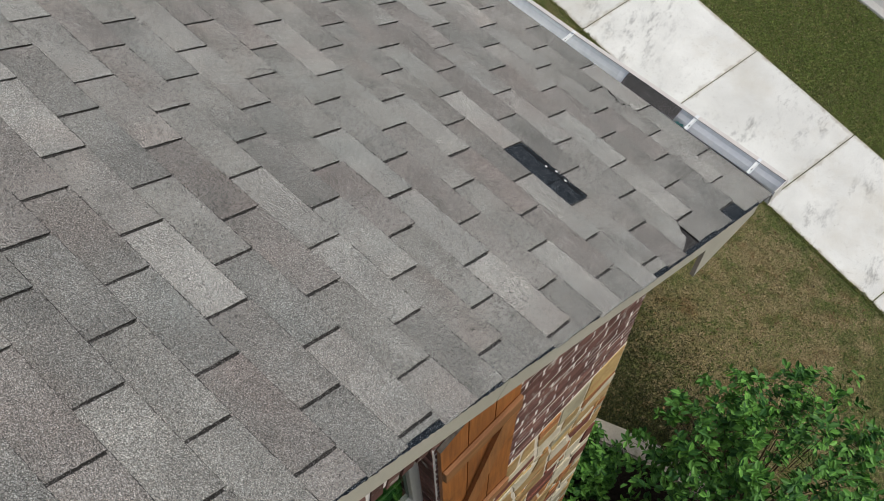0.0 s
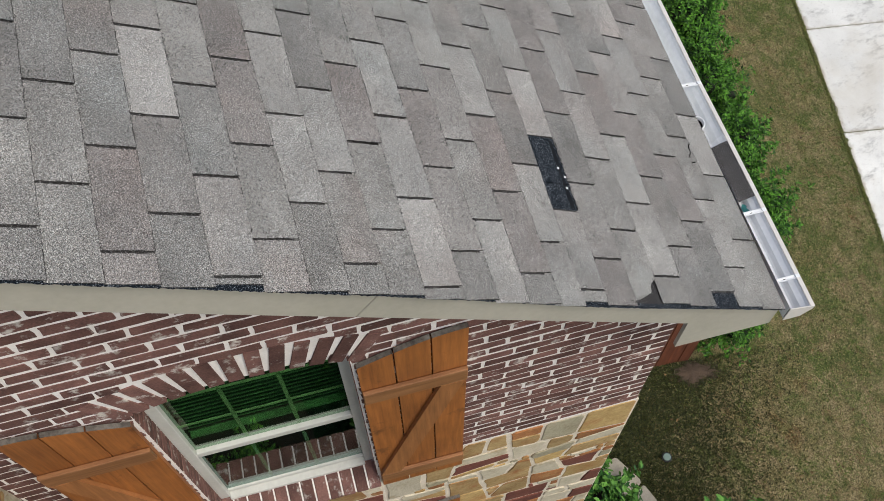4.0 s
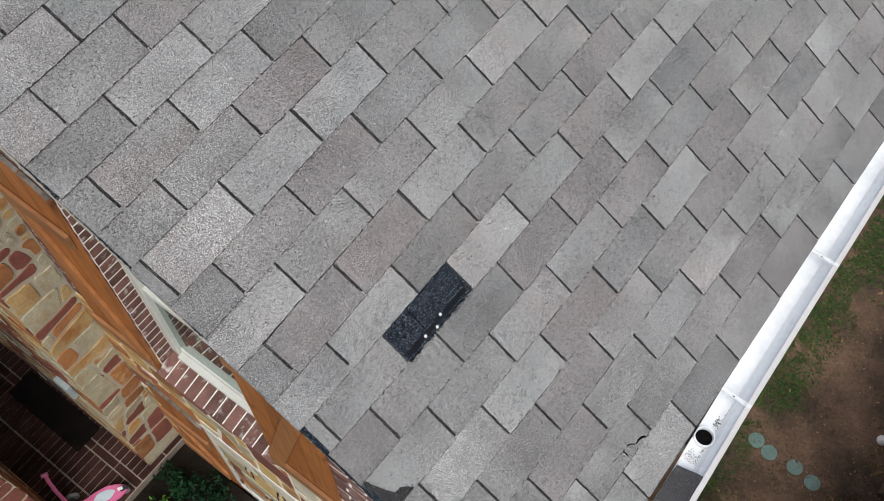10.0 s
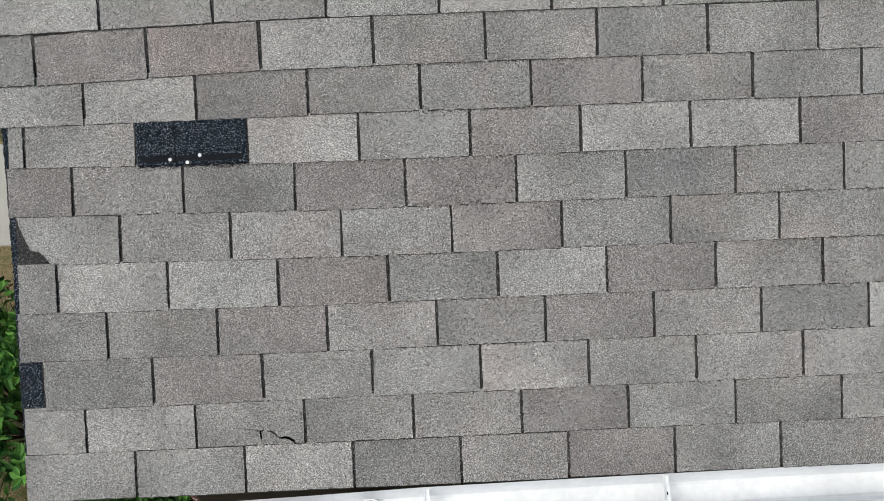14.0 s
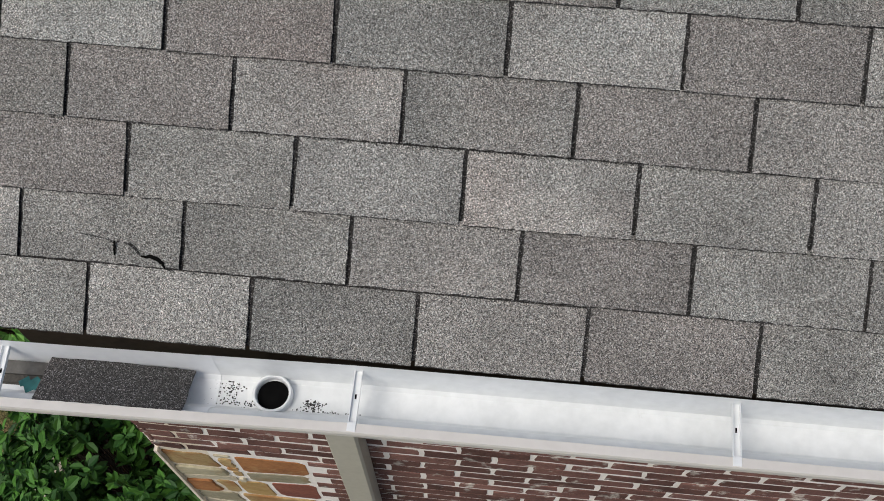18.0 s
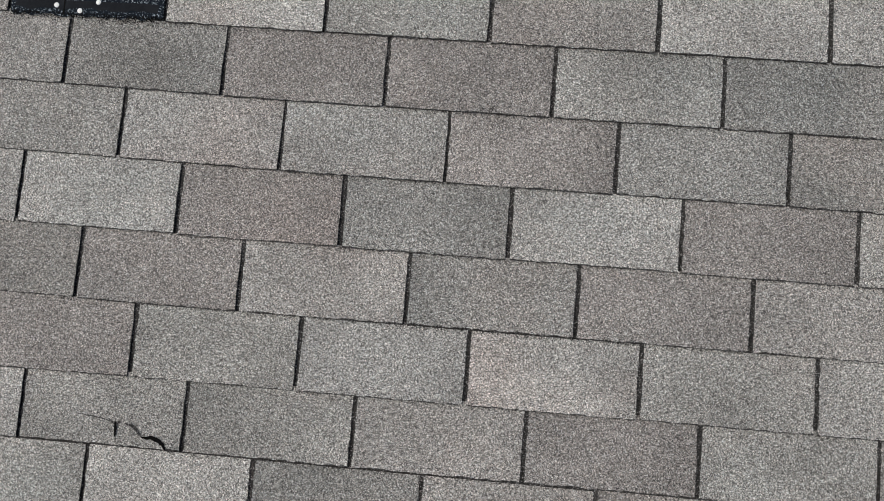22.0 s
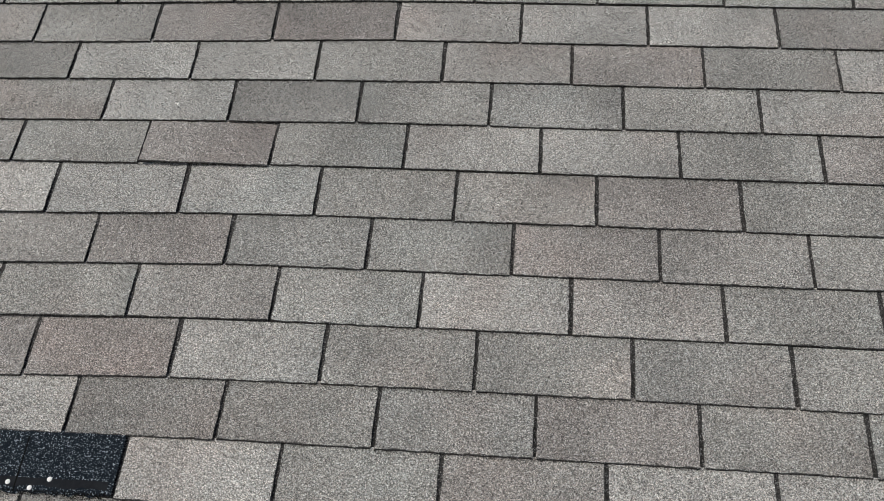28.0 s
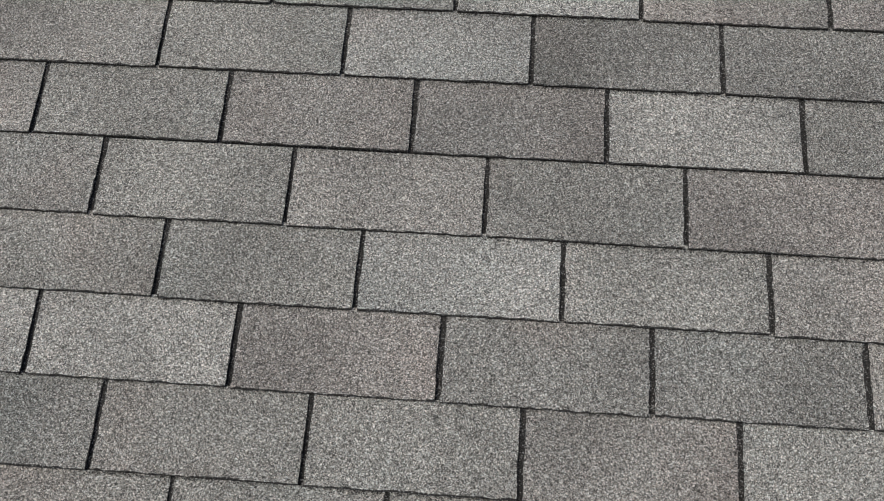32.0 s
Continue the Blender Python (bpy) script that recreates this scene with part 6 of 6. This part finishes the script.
prism(outline, 0.03, "z", 0.07, deck)
bmesh.ops.bevel(deck, geom=[e for e in deck.edges], offset=0.006, segments=2, affect="EDGES")
part("deck", deck, PINK_DECK, scooter, "pink plastic deck")
grip = [(0.16 + 0.17 * (1 + math.cos(a)) / 2 + 0.01 * math.sin(3 * a), 0.042 * math.sin(a)) for a in [math.tau * k / 18 for k in range(18)]]
part("grip_pad", prism(grip, 0.003, "z", 0.1005), weathered("pale_blue_pad", (0.4, 0.5, 0.55), (0.55, 0.64, 0.68), 20, 90, 0.7), scooter, "pale blue printed grip pad")
part("brake", boxed(0.375, 0.435, -0.022, 0.022, 0.1, 0.118, bevel=0.006), RUBBER, scooter, "black rear brake")
part("brake_plate", boxed(0.36, 0.4, -0.012, 0.014, 0.118, 0.122), WHITE, scooter)


def wheel_mesh(r, w):
    bm = bmesh.new()
    prism([(r * math.cos(math.tau * k / 20), r * math.sin(math.tau * k / 20)) for k in range(20)], w, "y", -w / 2, bm)
    bmesh.ops.bevel(bm, geom=bm.edges[:], offset=0.005, segments=1, affect="EDGES")
    return bm


for x, y in ((0.0, 0.115), (0.0, -0.125), (0.4, 0.0)):
    wh = part("wheel", wheel_mesh(0.055 if x < 0.1 else 0.04, 0.03), weathered("grey_rubber", (0.16, 0.16, 0.155), (0.26, 0.26, 0.25), 8, 60, 0.6), scooter)
    wh.location = (x, y, 0.055 if x < 0.1 else 0.04)
part("axle", boxed(-0.015, 0.015, -0.1, 0.1, 0.05, 0.075, bevel=0.004), RUBBER, scooter)
mast = bmesh.new()
curve_pts = [(0.0, 0.0, 0.08), (-0.02, 0.04, 0.22), (-0.035, 0.09, 0.36), (-0.04, 0.14, 0.47), (-0.035, 0.165, 0.55)]
for p, q in zip(curve_pts, curve_pts[1:]):
    stem(mast, p, q, 0.018, 0.016, 10)
part("mast", mast, PINK_DECK, scooter, "curved pink steering column")
bar = bmesh.new()
stem(bar, (-0.06, 0.165, 0.555), (-0.01, 0.165, 0.555), 0.017, 0.017, 10)
part("handle", bar, PALE_PINK, scooter)
pot = thing("flower_pot", "grey round pot with white flowers on the porch", "flower pot", at=(-0.47, 5.02, Z(FLOOR)))
bm = bmesh.new()
prev = None
for r, z in ((0.1, 0.0), (0.15, 0.2), (0.16, 0.22), (0.145, 0.22), (0.13, 0.18)):
    cur = [bm.verts.new((r * math.cos(math.tau * k / 22), r * math.sin(math.tau * k / 22), z)) for k in range(22)]
    if prev:
        for k in range(22):
            bm.faces.new((prev[k], prev[(k + 1) % 22], cur[(k + 1) % 22], cur[k]))
    prev = cur
bm.faces.new(prev)
part("pot", bm, weathered("glazed_grey", (0.5, 0.51, 0.51), (0.66, 0.67, 0.67), 4, 30, 0.4), pot)
r8 = np.random.RandomState(8)
gp = r8.normal(0, 0.08, (160, 3)) + np.array([0, 0, 0.28])
part("foliage", leaves(gp, np.tile([0, 0, 1.0], (160, 1)), 0.06, 9), LEAF, pot)
fp = r8.normal(0, 0.075, (60, 3)) + np.array([0, 0, 0.37])
part("blossom", leaves(fp, np.tile([0, 0, 1.0], (60, 1)), 0.055, 10, 0.9), WHITE, pot)
meter = part("door_bell_box", boxed(-0.14, -0.092, 3.72, 3.86, Z(-3.3), Z(-3.1), bevel=0.006), weathered("pale_box", (0.3, 0.36, 0.35), (0.4, 0.46, 0.45), 4, 30, 0.5))
tagged(meter, "small pale metal box on the porch wing wall", "box")

# ---- grass ----
r5 = np.random.RandomState(5)


def blades(name, label, xs, ys, zs, size, mat, seed, ratio=0.12):
    gp = np.stack([xs, ys, zs], 1)
    ob = part(name, leaves(gp, np.tile([0, 0, 0.35], (len(gp), 1)), size, seed, ratio, 0.8), mat)
    return tagged(ob, label, "grass", kind="stuff")


n_blades = 320000
gx, gy = r5.uniform(-3.8, 7.5, n_blades), r5.uniform(-8.0, 0.2, n_blades)
order = np.lexsort((np.floor(gy * 8), np.floor(gx * 8)))
gx, gy = gx[order], gy[order]
ly = (gy - STREET) * math.cos(LOT) - gx * math.sin(LOT)
fence_y = -1.9 - 0.142 * (gx - 2.16)
clear = ~((gx > 1.895) & (gy > fence_y))
patchy = np.array([noise.noise(Vector((x * 0.9, y * 0.9, 3.0))) for x, y in zip(gx[::20], gy[::20])]).repeat(20)[:n_blades]
keep = (ly > -0.03) & clear
fall = np.interp(ly, [-3.55, -1.69, 0.0, 4.0], [-0.86, -0.80, -0.785, 0.0]) + 0.012
# fewer straw blades where the house's shade is painted into the turf
thin = (gy + 0.9 * patchy > -1.9 - 0.42 * (gx - 0.9)) & (gx > -0.8) & (gx < 2.2)
deep = np.clip(1.0 - np.hypot((gx - 1.5) * 0.75, (gy + 0.3) * 0.6) + 0.6 * patchy, 0, 1)
keep &= ~thin | (r5.uniform(0, 1, n_blades) < 0.6 - 0.5 * deep)
spotty = np.array([noise.noise(Vector((x * 3.6, y * 3.6, 8.0))) for x, y in zip(gx[::4], gy[::4])]).repeat(4)[:n_blades]
beside_walk = np.clip(0.95 - ly / 0.75 + 0.9 * spotty, 0, 0.9)
green = r5.uniform(0, 1, n_blades) < np.maximum(beside_walk, np.where(thin, 0.5 + 0.7 * spotty, 0.38 + 0.9 * patchy + 1.5 * spotty))
a, b = keep & ~green, keep & green
blades("grass_blades", "short straw-coloured and green grass blades of the lawn", gx[a], gy[a], fall[a], 0.036, BLADE, 6, 0.17)
blades("grass_blades", "short green grass blades of the lawn", gx[b], gy[b], fall[b], 0.036, GREEN_BLADE, 7, 0.17)
n = 130000
gx = r5.uniform(-3.5, 8.5, n)
ly = r5.uniform(-3.58, -1.73, n)
gy = STREET + (ly + gx * math.sin(LOT)) / math.cos(LOT)
fall = np.interp(ly, [-3.55, -1.69], [-0.855, -0.80]) + 0.012
spotty = np.array([noise.noise(Vector((x * 2.6, y * 2.6, 4.0))) for x, y in zip(gx[::4], gy[::4])]).repeat(4)[:n]
straw = r5.uniform(0, 1, n) < 0.22 + 0.6 * spotty
blades("verge_grass", "green grass blades of the verge", gx[~straw], gy[~straw], fall[~straw], 0.042, VERGE_BLADE, 8, 0.17)
blades("verge_grass", "straw-coloured grass blades of the verge", gx[straw], gy[straw], fall[straw], 0.042, BLADE, 18, 0.17)
# grass that creeps over the rim of the sidewalk
n = 15000
gx = r5.uniform(-3.5, 8.5, n)
reach = np.array([max(0.0, 0.004 + 0.045 * noise.noise(Vector((x * 2.3, 1.0, 3.0))) + 0.03 * noise.noise(Vector((x * 14, 4.0, 3.0)))) for x in gx])
ly = 0.035 - r5.uniform(0, 1, n) ** 1.4 * (0.035 + reach)
gy = STREET + (ly + gx * math.sin(LOT)) / math.cos(LOT)
blades("edge_grass", "green and straw grass creeping over the edge of the sidewalk", gx, gy, np.full(n, -0.766), 0.034, EDGE_BLADE, 28, 0.17)
# darker, denser turf towards the gate and the bed; the house's shade is in its colour
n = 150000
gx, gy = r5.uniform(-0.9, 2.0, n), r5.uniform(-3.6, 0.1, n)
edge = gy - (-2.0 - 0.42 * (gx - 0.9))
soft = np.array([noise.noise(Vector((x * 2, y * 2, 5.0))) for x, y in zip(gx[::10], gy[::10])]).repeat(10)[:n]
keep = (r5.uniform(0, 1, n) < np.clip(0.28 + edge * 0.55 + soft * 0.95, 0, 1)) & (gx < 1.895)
ly = (gy - STREET) * math.cos(LOT) - gx * math.sin(LOT)
fall = np.interp(ly, [0.0, 4.0], [-0.785, 0.0]) + 0.016
blades("shade_turf", "dark green and brown turf between the gate and the bed, darkened for house shade", gx[keep], gy[keep], fall[keep], 0.042, DARK_BLADE, 12, 0.24)
# trodden earth along the foot of the gate
bare = bmesh.new()
ring_lo = []
for k in range(40):
    a = math.tau * k / 40
    f = 1 + 0.35 * noise.noise(Vector((2 * math.cos(a), 2 * math.sin(a), 6.0))) + 0.15 * noise.noise(Vector((6 * math.cos(a), 6 * math.sin(a), 6.0)))
    x, y = 1.74 + 0.16 * f * math.cos(a), -1.93 + 0.3 * f * math.sin(a)
    ring_lo.append(bare.verts.new((x, y, ground_at(x, y) + 0.006)))
top = bare.verts.new((1.76, -1.9, ground_at(1.76, -1.9) + 0.045))
for k in range(40):
    bare.faces.new((ring_lo[k], ring_lo[(k + 1) % 40], top))
tagged(part("bare_earth", bare, weathered("damp_earth", (0.03, 0.02, 0.013), (0.1, 0.068, 0.045), 4, 50, 0.95, relief=0.8, depth=0.01)), "bare brown patch of earth at the foot of the gate", "dirt", kind="stuff")
n = 60000
gx, gy = r5.uniform(-6.5, -2.5, n), r5.uniform(6.02, 12.0, n)
blades("front_grass", "green grass blades of the front lawn", gx, gy, np.full(n, 0.012), 0.05, STRIP_BLADE, 13, 0.18)
# a strip of green grass beside the house and tufts in the dirt
n = 170000
gx, gy = r5.uniform(2.1, 11.5, n), r5.uniform(-1.9, 0.16, n)
centre = np.interp(gx, [2.3, 4.5, 6.2, 9.0, 11.5], [-0.25, -0.45, -0.35, -0.5, -0.7])
half = np.interp(gx, [2.3, 4.0, 5.5, 7.5, 9.0, 11.5], [0.12, 0.2, 0.28, 0.48, 0.6, 0.75])
ragged = np.array([noise.noise(Vector((x * 2.2, y * 2.2, 7.0))) + 0.7 * noise.noise(Vector((x * 7, y * 7, 2.0))) for x, y in zip(gx, gy)])
near = np.exp(-((gy - centre) / half) ** 2)
pick = r5.uniform(0, 1, n)
keep = pick < np.clip(near * (0.8 + 2.2 * ragged) * np.interp(gx, [2.1, 3.6, 5.0, 11.5], [0.25, 0.6, 1.0, 1.0]), 0, 0.75)
blades("grass_strip", "ragged strip of green grass beside the house", gx[keep], gy[keep], np.full(keep.sum(), 0.026), 0.042, STRIP_BLADE, 9, 0.17)
keep = ~keep & (pick > 1 - np.clip(0.05 + 0.16 * near + 0.22 * ragged, 0, 0.4)) & (gy > -1.72 - 0.142 * (gx - 2.16))
blades("worn_grass", "thin brownish worn grass on the bare dirt", gx[keep], gy[keep], np.full(keep.sum(), 0.024), 0.034, DARK_BLADE, 19, 0.2)
n = 9000
gx = r5.uniform(2.6, 11.0, n)
gy = -1.86 - 0.142 * (gx - 2.16) + 0.17 + np.abs(r5.normal(0, 0.14, n))
ragged = np.array([noise.noise(Vector((x * 2.2, y * 2.2, 1.0))) for x, y in zip(gx, gy)])
keep = ragged > 0.0
blades("dry_grass", "tufts of dry straw beside the fence", gx[keep], gy[keep], np.full(keep.sum(), 0.03), 0.09, STRAW_BLADE, 10)
n = 2600
gx, gy = r5.uniform(2.4, 9.0, n), r5.uniform(-2.2, 0.1, n)
ragged = np.array([noise.noise(Vector((x * 1.6, y * 1.6, 12.0))) for x, y in zip(gx, gy)])
keep = (ragged > 0.12) & (gy > -1.75 - 0.142 * (gx - 2.16))
blades("dry_grass", "scattered dry blades on the bare dirt", gx[keep], gy[keep], np.full(keep.sum(), 0.028), 0.06, STRAW_BLADE, 11)
# pebbles and crumbs of earth
n = 320
gx, gy = r5.uniform(2.4, 10.0, n), r5.uniform(-2.4, 0.1, n)
keep = gy > -1.7 - 0.142 * (gx - 2.16)
crumbs = bmesh.new()
for x, y in zip(gx[keep], gy[keep]):
    s = rng.uniform(0.006, 0.022)
    vs = [crumbs.verts.new((x + s * dx * rng.uniform(0.6, 1), y + s * dy * rng.uniform(0.6, 1), 0.018 + dz * s * 0.8)) for dx, dy, dz in ((1, 0, 0), (0, 1, 0), (-1, 0, 0), (0, -1, 0), (0, 0, 1))]
    for k in range(4):
        crumbs.faces.new((vs[k], vs[(k + 1) % 4], vs[4]))
pebbles = part("pebbles", crumbs, weathered("pebble", (0.1, 0.07, 0.045), (0.34, 0.26, 0.2), 0.6, 3, 0.9))
tagged(pebbles, "small stones and crumbs scattered over the dirt", "pebbles", kind="stuff")
# fallen leaves and bits of bark, thickest along the fence
n = 1500
gx = r5.uniform(2.3, 11.0, n)
fence_line = -1.86 - 0.142 * (gx - 2.16) + 0.15
gy = np.where(r5.uniform(0, 1, n) < 0.6, fence_line + np.abs(r5.normal(0, 0.16, n)), r5.uniform(-1.9, 0.12, n))
ragged = np.array([noise.noise(Vector((x * 1.9, y * 1.9, 21.0))) for x, y in zip(gx, gy)])
keep = (ragged > -0.02) & (gy > fence_line)
litter = part("leaf_litter", leaves(np.stack([gx[keep], gy[keep], np.full(keep.sum(), 0.032)], 1), np.tile([0, 0, 1.6], (keep.sum(), 1)), 0.045, 33, 0.55, 0.6), LITTER)
tagged(litter, "dry brown fallen leaves scattered over the dirt", "leaves", kind="stuff")
n = 260
gx, gy = r5.uniform(-2.5, 6.5, n), r5.uniform(-5.4, -0.6, n)
ly = (gy - STREET) * math.cos(LOT) - gx * math.sin(LOT)
keep = (ly > 0.1) & ~((gx > 1.85) & (gy > -1.95 - 0.142 * (gx - 2.16)))
lawn_leaves = part("lawn_leaves", leaves(np.stack([gx[keep], gy[keep], np.interp(ly[keep], [0.0, 4.0], [-0.785, 0.0]) + 0.035], 1), np.tile([0, 0, 1.6], (keep.sum(), 1)), 0.04, 34, 0.6, 0.5), LITTER)
tagged(lawn_leaves, "a few dry brown leaves on the lawn", "leaves", kind="stuff")
